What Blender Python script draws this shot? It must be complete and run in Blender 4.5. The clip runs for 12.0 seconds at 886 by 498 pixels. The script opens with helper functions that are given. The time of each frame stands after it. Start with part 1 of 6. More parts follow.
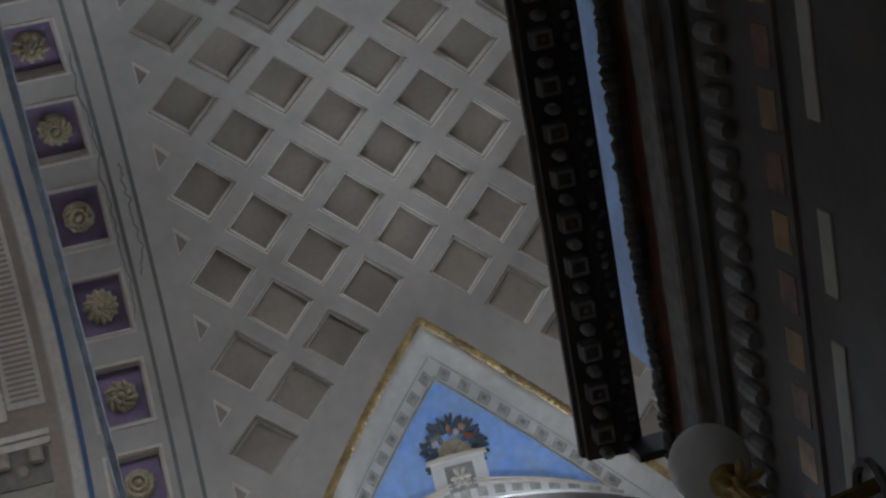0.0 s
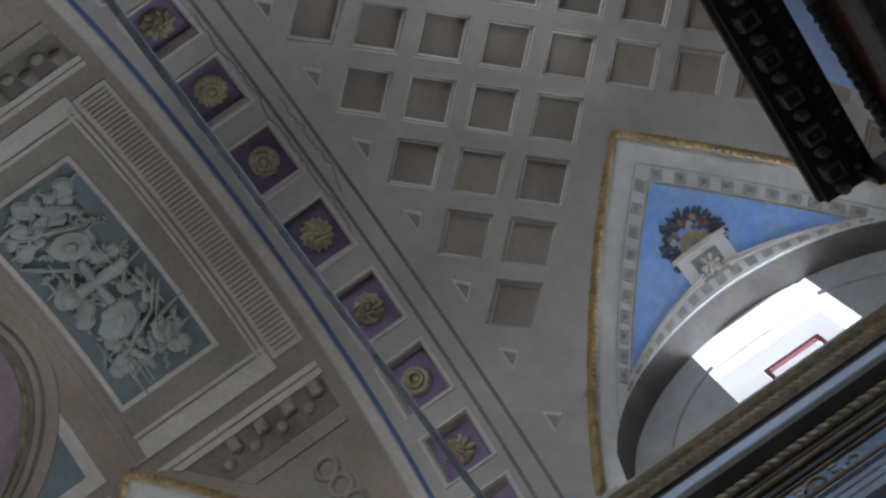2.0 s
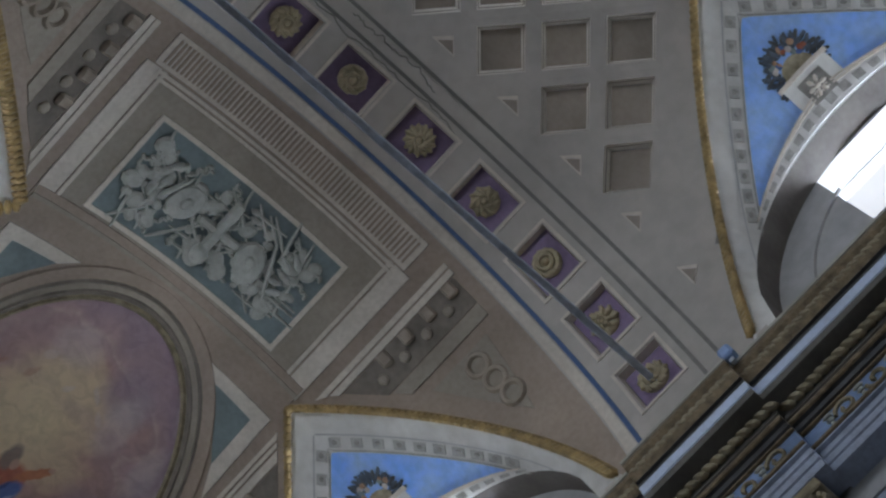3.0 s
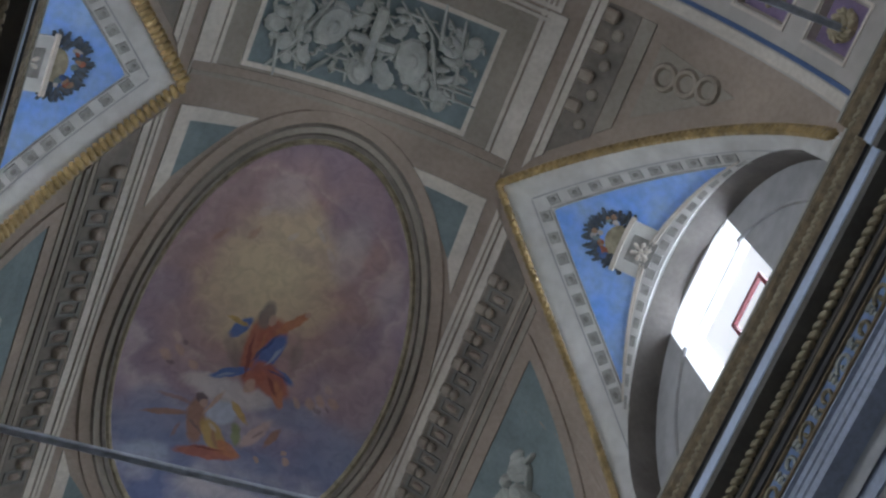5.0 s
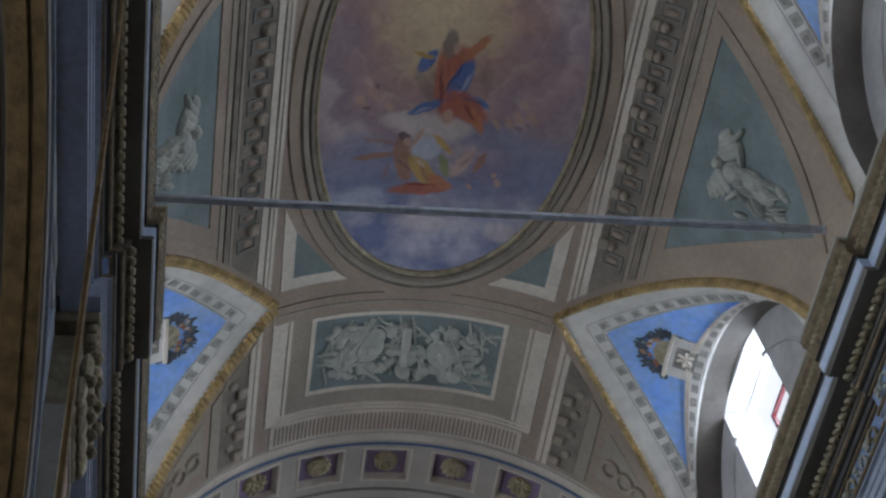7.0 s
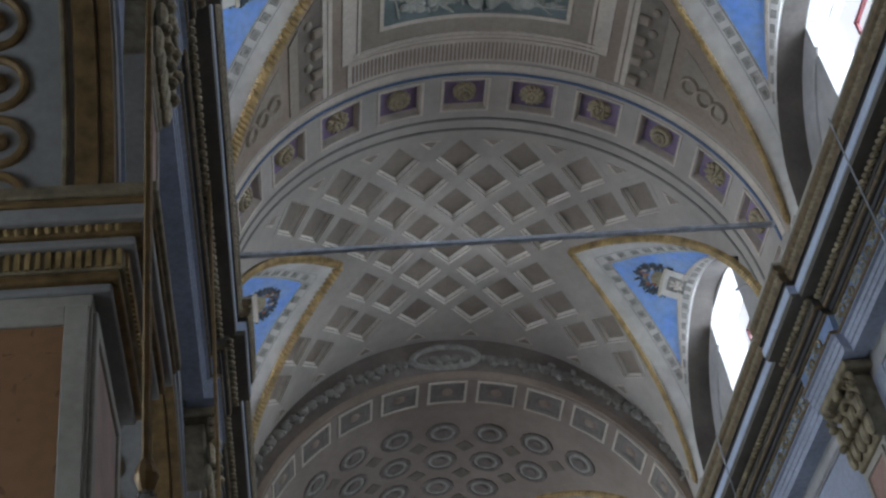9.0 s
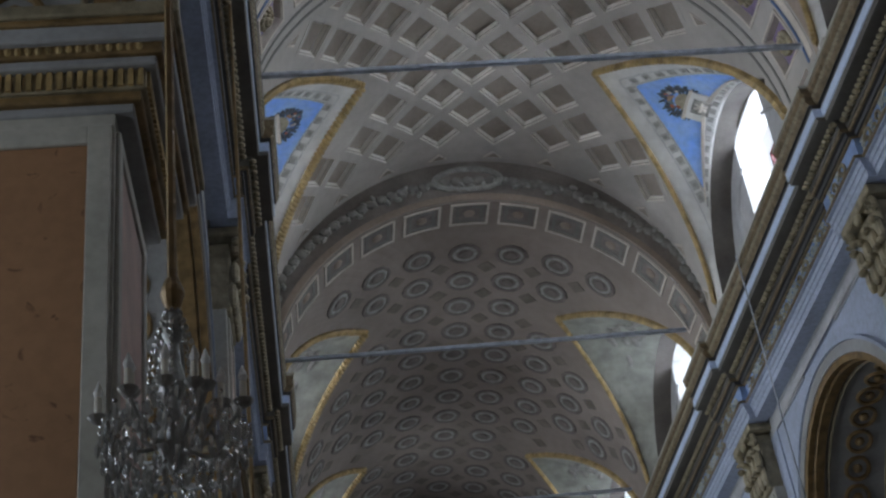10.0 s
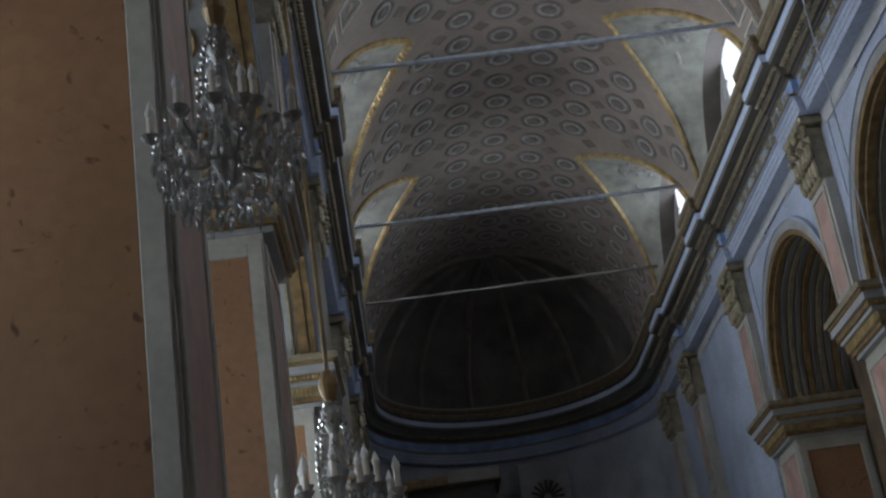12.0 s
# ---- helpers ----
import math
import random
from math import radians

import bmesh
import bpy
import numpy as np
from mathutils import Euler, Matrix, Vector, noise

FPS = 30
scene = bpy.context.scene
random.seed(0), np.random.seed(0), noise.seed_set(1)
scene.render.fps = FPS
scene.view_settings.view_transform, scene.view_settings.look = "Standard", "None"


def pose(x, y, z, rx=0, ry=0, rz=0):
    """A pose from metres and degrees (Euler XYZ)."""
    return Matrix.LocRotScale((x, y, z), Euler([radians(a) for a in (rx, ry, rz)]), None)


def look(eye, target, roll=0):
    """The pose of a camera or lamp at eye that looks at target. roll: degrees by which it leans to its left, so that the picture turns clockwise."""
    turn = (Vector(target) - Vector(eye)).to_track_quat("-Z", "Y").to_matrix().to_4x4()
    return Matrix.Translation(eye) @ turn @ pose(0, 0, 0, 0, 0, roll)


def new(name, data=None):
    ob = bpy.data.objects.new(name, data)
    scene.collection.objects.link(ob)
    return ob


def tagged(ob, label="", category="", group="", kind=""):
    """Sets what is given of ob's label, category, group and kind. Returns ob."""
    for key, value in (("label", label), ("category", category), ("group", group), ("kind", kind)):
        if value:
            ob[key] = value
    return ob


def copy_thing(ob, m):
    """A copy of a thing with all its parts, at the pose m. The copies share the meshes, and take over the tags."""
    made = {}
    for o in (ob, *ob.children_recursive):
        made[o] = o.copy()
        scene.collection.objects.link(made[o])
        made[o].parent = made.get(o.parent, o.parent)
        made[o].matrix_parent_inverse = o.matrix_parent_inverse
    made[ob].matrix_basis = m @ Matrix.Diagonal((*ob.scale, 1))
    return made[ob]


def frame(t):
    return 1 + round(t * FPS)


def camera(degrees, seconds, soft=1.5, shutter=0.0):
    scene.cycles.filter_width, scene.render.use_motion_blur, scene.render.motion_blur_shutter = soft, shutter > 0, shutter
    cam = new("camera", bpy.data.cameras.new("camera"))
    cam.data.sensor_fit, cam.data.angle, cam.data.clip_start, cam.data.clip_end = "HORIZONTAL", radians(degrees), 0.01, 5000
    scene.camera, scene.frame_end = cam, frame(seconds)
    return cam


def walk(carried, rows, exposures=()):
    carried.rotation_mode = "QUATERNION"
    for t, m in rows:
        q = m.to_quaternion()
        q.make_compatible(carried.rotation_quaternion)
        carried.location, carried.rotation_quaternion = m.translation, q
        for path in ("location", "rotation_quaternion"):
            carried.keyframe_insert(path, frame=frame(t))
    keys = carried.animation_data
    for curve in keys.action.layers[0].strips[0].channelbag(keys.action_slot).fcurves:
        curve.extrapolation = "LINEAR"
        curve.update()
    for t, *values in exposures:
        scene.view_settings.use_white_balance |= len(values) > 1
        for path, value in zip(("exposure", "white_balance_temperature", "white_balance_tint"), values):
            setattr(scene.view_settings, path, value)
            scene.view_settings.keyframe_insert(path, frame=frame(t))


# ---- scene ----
# A church nave: the camera stands near one row of piers and turns from the vault down to the apse.
EYE_X, EYE_Y, EYE_Z = 0.0, 0.0, 1.6
cam = camera(35.0, 12.0, 2.4)
PATH = [
    (0.0, pose(EYE_X, EYE_Y, EYE_Z, 165.868, 12.699, -79.588)),
    (0.5, pose(EYE_X, EYE_Y, EYE_Z, 166.148, 12.591, -74.354)),
    (1.0, pose(EYE_X, EYE_Y, EYE_Z, 165.889, 11.296, -68.636)),
    (1.5, pose(EYE_X, EYE_Y, EYE_Z, 165.231, 10.713, -62.882)),
    (2.0, pose(EYE_X, EYE_Y, EYE_Z, 164.072, 10.369, -56.340)),
    (2.5, pose(EYE_X, EYE_Y, EYE_Z, 162.993, 9.714, -50.482)),
    (3.0, pose(EYE_X, EYE_Y, EYE_Z, 161.834, 9.392, -43.355)),
    (3.2, pose(EYE_X, EYE_Y, EYE_Z, 161.340, 9.278, -40.727)),
    (4.8, pose(EYE_X, EYE_Y, EYE_Z, 156.402, 9.439, -23.304)),
    (5.0, pose(EYE_X, EYE_Y, EYE_Z, 155.583, 9.385, -21.617)),
    (5.5, pose(EYE_X, EYE_Y, EYE_Z, 153.645, 8.944, -17.283)),
    (6.0, pose(EYE_X, EYE_Y, EYE_Z, 151.415, 8.517, -13.215)),
    (6.5, pose(EYE_X, EYE_Y, EYE_Z, 149.210, 8.316, -10.194)),
    (7.0, pose(EYE_X, EYE_Y, EYE_Z, 145.935, 7.744, -8.092)),
    (7.5, pose(EYE_X, EYE_Y, EYE_Z, 142.150, 7.594, -6.189)),
    (7.7, pose(EYE_X, EYE_Y, EYE_Z, 140.662, 7.728, -5.527)),
    (9.3, pose(EYE_X, EYE_Y, EYE_Z, 129.462, 7.399, -3.346)),
    (9.5, pose(EYE_X, EYE_Y, EYE_Z, 128.046, 7.213, -3.303)),
    (10.0, pose(EYE_X, EYE_Y, EYE_Z, 124.345, 6.826, -2.924)),
    (10.5, pose(EYE_X, EYE_Y, EYE_Z, 121.206, 6.790, -2.361)),
    (11.0, pose(EYE_X, EYE_Y, EYE_Z, 118.139, 7.452, -1.335)),
    (11.5, pose(EYE_X, EYE_Y, EYE_Z, 115.486, 7.914, -0.575)),
    (12.0, pose(EYE_X, EYE_Y, EYE_Z, 112.795, 8.019, -0.035)),
]
EXPOSURES = [(0.0, -0.44), (5.5, -0.38), (7.5, -0.36), (10.5, -0.38), (12.0, -0.17)]
walk(cam, PATH, EXPOSURES)

# ---- sky, sun, daylight in the window openings ----
world = bpy.data.worlds.new("sky")
scene.world = world
world.use_nodes = True
wt = world.node_tree
sky = wt.nodes.new("ShaderNodeTexSky")
sky.sky_type = "NISHITA"
sky.sun_disc = False
sky.sun_elevation = radians(48)
sky.sun_rotation = radians(100)
wt.links.new(sky.outputs[0], wt.nodes["Background"].inputs[0])
wt.nodes["Background"].inputs[1].default_value = 0.15
sun_data = bpy.data.lights.new("sun", "SUN")
sun_data.energy, sun_data.angle, sun_data.color = 1.2, radians(12), (1.0, 0.95, 0.88)
sun = new("sun", sun_data)
sun.matrix_world = look((30, 10, 40), (0, 14, 0))

DAY_R, DAY_L = 540.0, 430.0      # daylight through a window of each side
CX, E = 3.79, 1.6            # middle of the nave, eye level (heights below are over the eye)
NAVE_R, NAVE_Z = 4.36, 13.64  # main vault
CHAN_R, CHAN_Z = 4.32, 12.65  # lower chancel vault
NAVE_WINDOWS = (-2.55, 5.24, 12.6, 19.9)
CHAN_WINDOWS = (27.1, 34.1)
WINDOWS = NAVE_WINDOWS + CHAN_WINDOWS
PIERS = (-6.2, 1.4, 8.92, 16.25, 23.6, 30.8)
WIN_X = 4.84

for yc in WINDOWS:
    for side in (1, -1):
        ld = bpy.data.lights.new("daylight", "AREA")
        high = 3.7 if yc > 25 else 4.7
        ld.shape, ld.size, ld.size_y = "RECTANGLE", 2.3, high
        ld.energy = (DAY_R if side > 0 else DAY_L) * (1.0 if yc < 25 else 0.55 if side > 0 else 0.85)
        ld.color = (0.78, 0.89, 1.0) if side > 0 else (0.84, 0.915, 1.0)
        lo = new("daylight", ld)
        zc = E + (13.4 if yc > 25 else 13.8)
        lo.matrix_world = look((CX + side * (WIN_X + 1.4), yc, zc + 0.8), (CX, yc, zc - 1.6))

# added fill lamps, out of view: three behind the camera, a row in one aisle
LOW = [((CX, -8.3, E + 12.0), (CX, 0, E + 12.0), 3.2, 5.0, 35.0, (0.95, 0.97, 1.0)),
       ((CX - 7.6, -8.3, E + 4.6), (CX - 7.6, 0, E + 4.6), 2.4, 4.0, 55.0, (1.0, 0.95, 0.88)),
       ((CX + 7.6, -8.3, E + 4.6), (CX + 7.6, 0, E + 4.6), 2.4, 4.0, 300.0, (1.0, 0.95, 0.88))]
AISLE_FILLS = (5.16, 12.58, 19.92, 27.2)
LOW += [((CX - 10.9, y, E + 5.5), (CX, y, E + 5.5), 2.6, 4.0, (230.0 if y < 8 else 200.0 if y < 15 else 560.0), (0.80, 0.90, 1.0)) for y in AISLE_FILLS]
for eye_, to_, ww_, wh_, power, tint in LOW:
    ld = bpy.data.lights.new("low_fill", "AREA")
    ld.shape, ld.size, ld.size_y, ld.energy, ld.color = "RECTANGLE", ww_, wh_, power, tint
    lo = new("low_fill", ld)
    lo.matrix_world = look(eye_, to_)


# ---- materials ----
def mat(name, color, rough=0.8, metal=0.0, var=0.25, scale=1.5, fine=14.0, bump=0.15, dirt=0.2, stain=None, fleck=0.0):
    m = bpy.data.materials.new(name)
    m.use_nodes = True
    t = m.node_tree
    b = t.nodes["Principled BSDF"]
    co = t.nodes.new("ShaderNodeTexCoord")

    def noise_tex(s, d):
        n = t.nodes.new("ShaderNodeTexNoise")
        n.inputs["Scale"].default_value, n.inputs["Detail"].default_value = s, d
        t.links.new(co.outputs["Object"], n.inputs["Vector"])
        return n
    big, small = noise_tex(scale, 6), noise_tex(fine, 4)
    ramp = t.nodes.new("ShaderNodeValToRGB")
    c = Vector(color)
    lo = c * (1 - var)
    hi = c * (1 + var * 0.6)
    if stain:
        lo = Vector(stain)
    ramp.color_ramp.elements[0].position, ramp.color_ramp.elements[1].position = 0.3, 0.7
    ramp.color_ramp.elements[0].color = (*lo, 1)
    ramp.color_ramp.elements[1].color = (*[min(1, v) for v in hi], 1)
    t.links.new(big.outputs["Fac"], ramp.inputs[0])
    mix = t.nodes.new("ShaderNodeMix")
    mix.data_type, mix.blend_type = "RGBA", "MULTIPLY"
    mix.inputs["Factor"].default_value = dirt
    r2 = t.nodes.new("ShaderNodeValToRGB")
    r2.color_ramp.elements[0].position, r2.color_ramp.elements[1].position = 0.35, 0.62
    r2.color_ramp.elements[0].color, r2.color_ramp.elements[1].color = (0.45, 0.42, 0.38, 1), (1, 1, 1, 1)
    t.links.new(small.outputs["Fac"], r2.inputs[0])
    t.links.new(ramp.outputs[0], mix.inputs["A"])
    t.links.new(r2.outputs[0], mix.inputs["B"])
    shade = mix.outputs["Result"]
    if fleck:
        # small dark veins and chips
        chips = noise_tex(5.5, 7)
        chips.inputs["Distortion"].default_value = 1.2
        r3 = t.nodes.new("ShaderNodeValToRGB")
        r3.color_ramp.elements[0].position, r3.color_ramp.elements[1].position = 0.29, 0.36
        r3.color_ramp.elements[0].color, r3.color_ramp.elements[1].color = (0.25, 0.2, 0.18, 1), (1, 1, 1, 1)
        t.links.new(chips.outputs["Fac"], r3.inputs[0])
        mix3 = t.nodes.new("ShaderNodeMix")
        mix3.data_type, mix3.blend_type = "RGBA", "MULTIPLY"
        mix3.inputs["Factor"].default_value = fleck
        t.links.new(shade, mix3.inputs["A"])
        t.links.new(r3.outputs[0], mix3.inputs["B"])
        shade = mix3.outputs["Result"]
    t.links.new(shade, b.inputs["Base Color"])
    b.inputs["Roughness"].default_value, b.inputs["Metallic"].default_value = rough, metal
    bp = t.nodes.new("ShaderNodeBump")
    bp.inputs["Strength"].default_value, bp.inputs["Distance"].default_value = bump, 0.03
    t.links.new(small.outputs["Fac"], bp.inputs["Height"])
    t.links.new(bp.outputs[0], b.inputs["Normal"])
    return m


M_VAULT = mat("pale plaster", (0.49, 0.455, 0.42), var=0.2, scale=0.6, fine=5.0, dirt=0.15)
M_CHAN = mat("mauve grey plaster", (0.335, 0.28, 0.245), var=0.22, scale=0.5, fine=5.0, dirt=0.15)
# Darker than the vault, to deepen the shade of the sunk coffers.
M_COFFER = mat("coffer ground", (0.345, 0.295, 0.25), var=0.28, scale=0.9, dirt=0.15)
M_LINE = mat("groove paint", (0.22, 0.215, 0.20), var=0.2)
M_FIELD = mat("brown painted field", (0.375, 0.30, 0.245), var=0.2, scale=0.8)
M_LIGHT = mat("light painted moulding", (0.68, 0.62, 0.55), var=0.15)
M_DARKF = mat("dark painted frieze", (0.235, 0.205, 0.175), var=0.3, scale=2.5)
M_GREEN = mat("grey green plaster", (0.37, 0.325, 0.27), var=0.2, scale=0.8)
M_TEAL = mat("blue green relief ground", (0.20, 0.25, 0.26), var=0.25, scale=1.5)
M_STUCCO = mat("pale relief stucco", (0.45, 0.465, 0.43), var=0.2, scale=3)
M_VIOLET = mat("violet panel", (0.26, 0.195, 0.32), var=0.25, scale=2)
M_ROSE = mat("ochre rosette", (0.50, 0.43, 0.29), var=0.3, scale=4, rough=0.55)
M_BLUELINE = mat("blue painted line", (0.09, 0.15, 0.30), var=0.2)
M_GOLD = mat("worn gilding", (0.46, 0.33, 0.15), rough=0.45, metal=0.3, var=0.45, scale=5, bump=0.5)
M_OLDGOLD = mat("dull gilt moulding", (0.34, 0.29, 0.195), rough=0.5, metal=0.35, var=0.4, scale=6, bump=0.6)
M_SKYBLUE = mat("sky blue fresco", (0.18, 0.36, 0.82), var=0.35, scale=2.2, stain=(0.36, 0.53, 0.86), dirt=0.25, fine=9.0)
M_GREYSQ = mat("grey ornament paint", (0.30, 0.29, 0.27), var=0.35, scale=6)
M_WHITE = mat("white web plaster", (0.70, 0.69, 0.67), var=0.22, scale=1.0, fine=6.0, dirt=0.2)
# Kept very dark: the shade of soffits and aisles is in this colour.
M_SHADE = mat("arch soffit with painted shade", (0.15, 0.132, 0.12), var=0.35)
M_LUNETTE = mat("grey lunette wall", (0.44, 0.44, 0.45), var=0.15, fine=6.0, dirt=0.15)
M_WALL = mat("pale blue wall", (0.40, 0.45, 0.57), var=0.18, scale=0.9, dirt=0.3)
M_FASCIA = mat("light blue fascia", (0.58, 0.68, 0.87), var=0.12, scale=1.0, rough=0.5)
# Underside shade of the cornice is part of this colour.
M_SOFFIT = mat("cornice soffit with painted shade", (0.16, 0.15, 0.135), var=0.25)
M_FRIEZE = mat("blue frieze", (0.24, 0.34, 0.56), var=0.3, scale=2)
M_PINK = mat("pink marble", (0.46, 0.30, 0.255), rough=0.4, var=0.25, scale=2.5, bump=0.04, fleck=0.4)
M_ORANGE = mat("orange marble", (0.34, 0.185, 0.10), rough=0.4, var=0.18, scale=0.7, fine=9.0, dirt=0.22, bump=0.04, fleck=0.75)
M_PALE = mat("pale stone", (0.42, 0.40, 0.35), rough=0.5, var=0.2)
M_GREYST = mat("grey stone moulding", (0.33, 0.33, 0.33), rough=0.5, var=0.2)
M_BROWN = mat("brown gilt moulding", (0.26, 0.17, 0.075), rough=0.45, metal=0.3, var=0.45, scale=6, bump=0.5)
M_DARK = mat("dark wood", (0.06, 0.05, 0.042), rough=0.45, var=0.4, scale=3)
M_DARK2 = mat("dark grey wood", (0.11, 0.105, 0.098), rough=0.45, var=0.35, scale=4)
M_GREYWD = mat("worn grey wood", (0.25, 0.24, 0.225), rough=0.4, var=0.4, scale=9)
M_RED = mat("red brown marble", (0.17, 0.07, 0.045), rough=0.3, var=0.7, scale=8, bump=0.05)
M_AMBER = mat("amber inlay", (0.34, 0.20, 0.07), rough=0.35, var=0.5, scale=6)
M_SILVER = mat("tarnished silver", (0.36, 0.355, 0.35), rough=0.3, metal=0.6, var=0.4, scale=8)
M_BRASS = mat("brass", (0.55, 0.40, 0.16), rough=0.3, metal=0.9, var=0.35, scale=9)
M_IRON = mat("painted iron", (0.42, 0.46, 0.53), rough=0.45, metal=0.0, var=0.3, scale=6)
M_FLOOR = mat("stone floor", (0.30, 0.28, 0.26), rough=0.4, var=0.3, scale=1.0)
# The dim light of the apse is put into this colour.
M_APSE = mat("apse paint with gloom", (0.17, 0.16, 0.145), var=0.45, scale=0.8)
M_LTBLUE = mat("bright blue paint", (0.30, 0.43, 0.70), var=0.2, scale=2)
M_FACE = mat("brown grey arch face", (0.27, 0.24, 0.22), var=0.3, scale=1.2)
# Near white, standing in for light on the coffer sides.
M_TRIM = mat("coffer sides coloured as lit", (0.80, 0.765, 0.71), var=0.12)
M_APWALL = mat("grey blue apse wall", (0.46, 0.49, 0.54), var=0.3, scale=0.7)
M_CARVE = mat("brown gilt carved torus", (0.22, 0.165, 0.10), rough=0.5, metal=0.2, var=0.45, scale=9, fine=26.0, bump=0.7)
M_BRACKET = mat("warm stone console", (0.385, 0.325, 0.265), var=0.25, scale=4)
M_LEAF = mat("blue green wreath leaves", (0.085, 0.11, 0.15), var=0.5, scale=12)
M_MIDGREY = mat("mid grey ornament paint", (0.41, 0.40, 0.38), var=0.3, scale=8)
M_BASKET = mat("straw basket paint", (0.43, 0.38, 0.27), var=0.35, scale=10)
M_INK = mat("dark coffer ring", (0.235, 0.205, 0.19), var=0.3, scale=3)
M_HANG = mat("brown folded cloth", (0.12, 0.075, 0.04), rough=0.7, var=0.4, scale=2)
M_CHWEB = mat("grey green web", (0.38, 0.385, 0.345), var=0.3, scale=2.5, fine=7.0)
# Nearly black, to draw the shadow lines between the mouldings.
M_CORN = mat("near black cornice shadow", (0.055, 0.055, 0.058), rough=0.5, var=0.3, scale=3)
M_ROBE = mat("red robe paint", (0.42, 0.14, 0.085), var=0.35, scale=4)
M_CLOAK = mat("blue robe paint", (0.09, 0.16, 0.40), var=0.35, scale=4)
M_FLESH = mat("warm shape paint", (0.40, 0.245, 0.165), var=0.35, scale=5)
M_CLOUD = mat("cloud paint", (0.52, 0.47, 0.46), var=0.3, scale=3)
M_WREATH = mat("dark wreath paint", (0.08, 0.09, 0.10), var=0.5, scale=9)
M_FRAME = mat("dark red window frame", (0.20, 0.03, 0.04), rough=0.5, var=0.2)
M_CANDLE = mat("ivory candle", (0.72, 0.68, 0.58), rough=0.4, var=0.1)


def glass(name, tint, rough=0.05, see=0.75):
    m = bpy.data.materials.new(name)
    m.use_nodes = True
    t = m.node_tree
    out = t.nodes["Material Output"]
    tr, gl, mx = t.nodes.new("ShaderNodeBsdfTransparent"), t.nodes.new("ShaderNodeBsdfGlossy"), t.nodes.new("ShaderNodeMixShader")
    tr.inputs[0].default_value = (*tint, 1)
    gl.inputs["Roughness"].default_value = rough
    mx.inputs[0].default_value = 1 - see
    t.links.new(tr.outputs[0], mx.inputs[1])
    t.links.new(gl.outputs[0], mx.inputs[2])
    t.links.new(mx.outputs[0], out.inputs[0])
    return m


M_PANE = glass("window glass", (0.96, 0.97, 1.0), 0.05, 0.95)
M_CRYSTAL = glass("cut crystal", (0.74, 0.73, 0.71), 0.2, 0.3)
M_CRYSTAL2 = mat("cloudy crystal", (0.36, 0.35, 0.33), rough=0.3, var=0.2, scale=30)
M_SPARK = mat("bright crystal facets", (0.62, 0.61, 0.58), rough=0.15, metal=0.5, var=0.2, scale=30)
M_GLOBE = mat("frosted white glass", (0.78, 0.77, 0.75), rough=0.35, var=0.08)

# The ceiling painting: warm light in the middle, mauve clouds round it, blue towards one end.
M_FRESCO = bpy.data.materials.new("ceiling fresco")
M_FRESCO.use_nodes = True
ft = M_FRESCO.node_tree
fb = ft.nodes["Principled BSDF"]
fb.inputs["Roughness"].default_value = 0.85
fco = ft.nodes.new("ShaderNodeTexCoord")
fsep = ft.nodes.new("ShaderNodeSeparateXYZ")
ft.links.new(fco.outputs["Object"], fsep.inputs[0])
fn = ft.nodes.new("ShaderNodeTexNoise")
fn.inputs["Scale"].default_value, fn.inputs["Detail"].default_value, fn.inputs["Distortion"].default_value = 0.85, 8, 0.35
ft.links.new(fco.outputs["Object"], fn.inputs["Vector"])


def fmath(op, a, b=None):
    n = ft.nodes.new("ShaderNodeMath")
    n.operation = op
    for i, v in enumerate((a, b)):
        if v is None:
            continue
        if isinstance(v, (int, float)):
            n.inputs[i].default_value = v
        else:
            ft.links.new(v, n.inputs[i])
    return n.outputs[0]


gx = fmath("MULTIPLY", fmath("SUBTRACT", fsep.outputs[0], CX - 0.1), 0.75)
gy = fmath("MULTIPLY", fmath("SUBTRACT", fsep.outputs[1], 7.75), 0.62)
dist = fmath("SQRT", fmath("ADD", fmath("MULTIPLY", gx, gx), fmath("MULTIPLY", gy, gy)))
wob = fmath("ADD", dist, fmath("MULTIPLY", fmath("SUBTRACT", fn.outputs["Fac"], 0.5), 1.2))
fr = ft.nodes.new("ShaderNodeValToRGB")
ft.links.new(fmath("MULTIPLY", wob, 0.5), fr.inputs[0])
els = fr.color_ramp.elements
els[0].position, els[0].color = 0.08, (0.66, 0.54, 0.36, 1)
els[1].position, els[1].color = 0.95, (0.27, 0.24, 0.30, 1)
for pos, col in ((0.31, (0.54, 0.41, 0.30)), (0.40, (0.41, 0.27, 0.25)), (0.475, (0.37, 0.255, 0.26)), (0.50, (0.45, 0.335, 0.32)), (0.53, (0.40, 0.28, 0.29)), (0.63, (0.31, 0.225, 0.27)), (0.68, (0.33, 0.25, 0.30)), (0.73, (0.46, 0.375, 0.40)), (0.76, (0.42, 0.33, 0.37)), (0.86, (0.29, 0.225, 0.29))):
    e = els.new(pos)
    e.color = (*col, 1)
blue_n = ft.nodes.new("ShaderNodeTexNoise")
blue_n.inputs["Scale"].default_value, blue_n.inputs["Detail"].default_value = 1.3, 6
ft.links.new(fco.outputs["Object"], blue_n.inputs["Vector"])
br = ft.nodes.new("ShaderNodeValToRGB")
br.color_ramp.elements[0].position, br.color_ramp.elements[0].color = 0.40, (0.16, 0.19, 0.34, 1)
br.color_ramp.elements[1].position, br.color_ramp.elements[1].color = 0.66, (0.50, 0.48, 0.55, 1)
ft.links.new(blue_n.outputs["Fac"], br.inputs[0])
fm = ft.nodes.new("ShaderNodeMix")
fm.data_type = "RGBA"
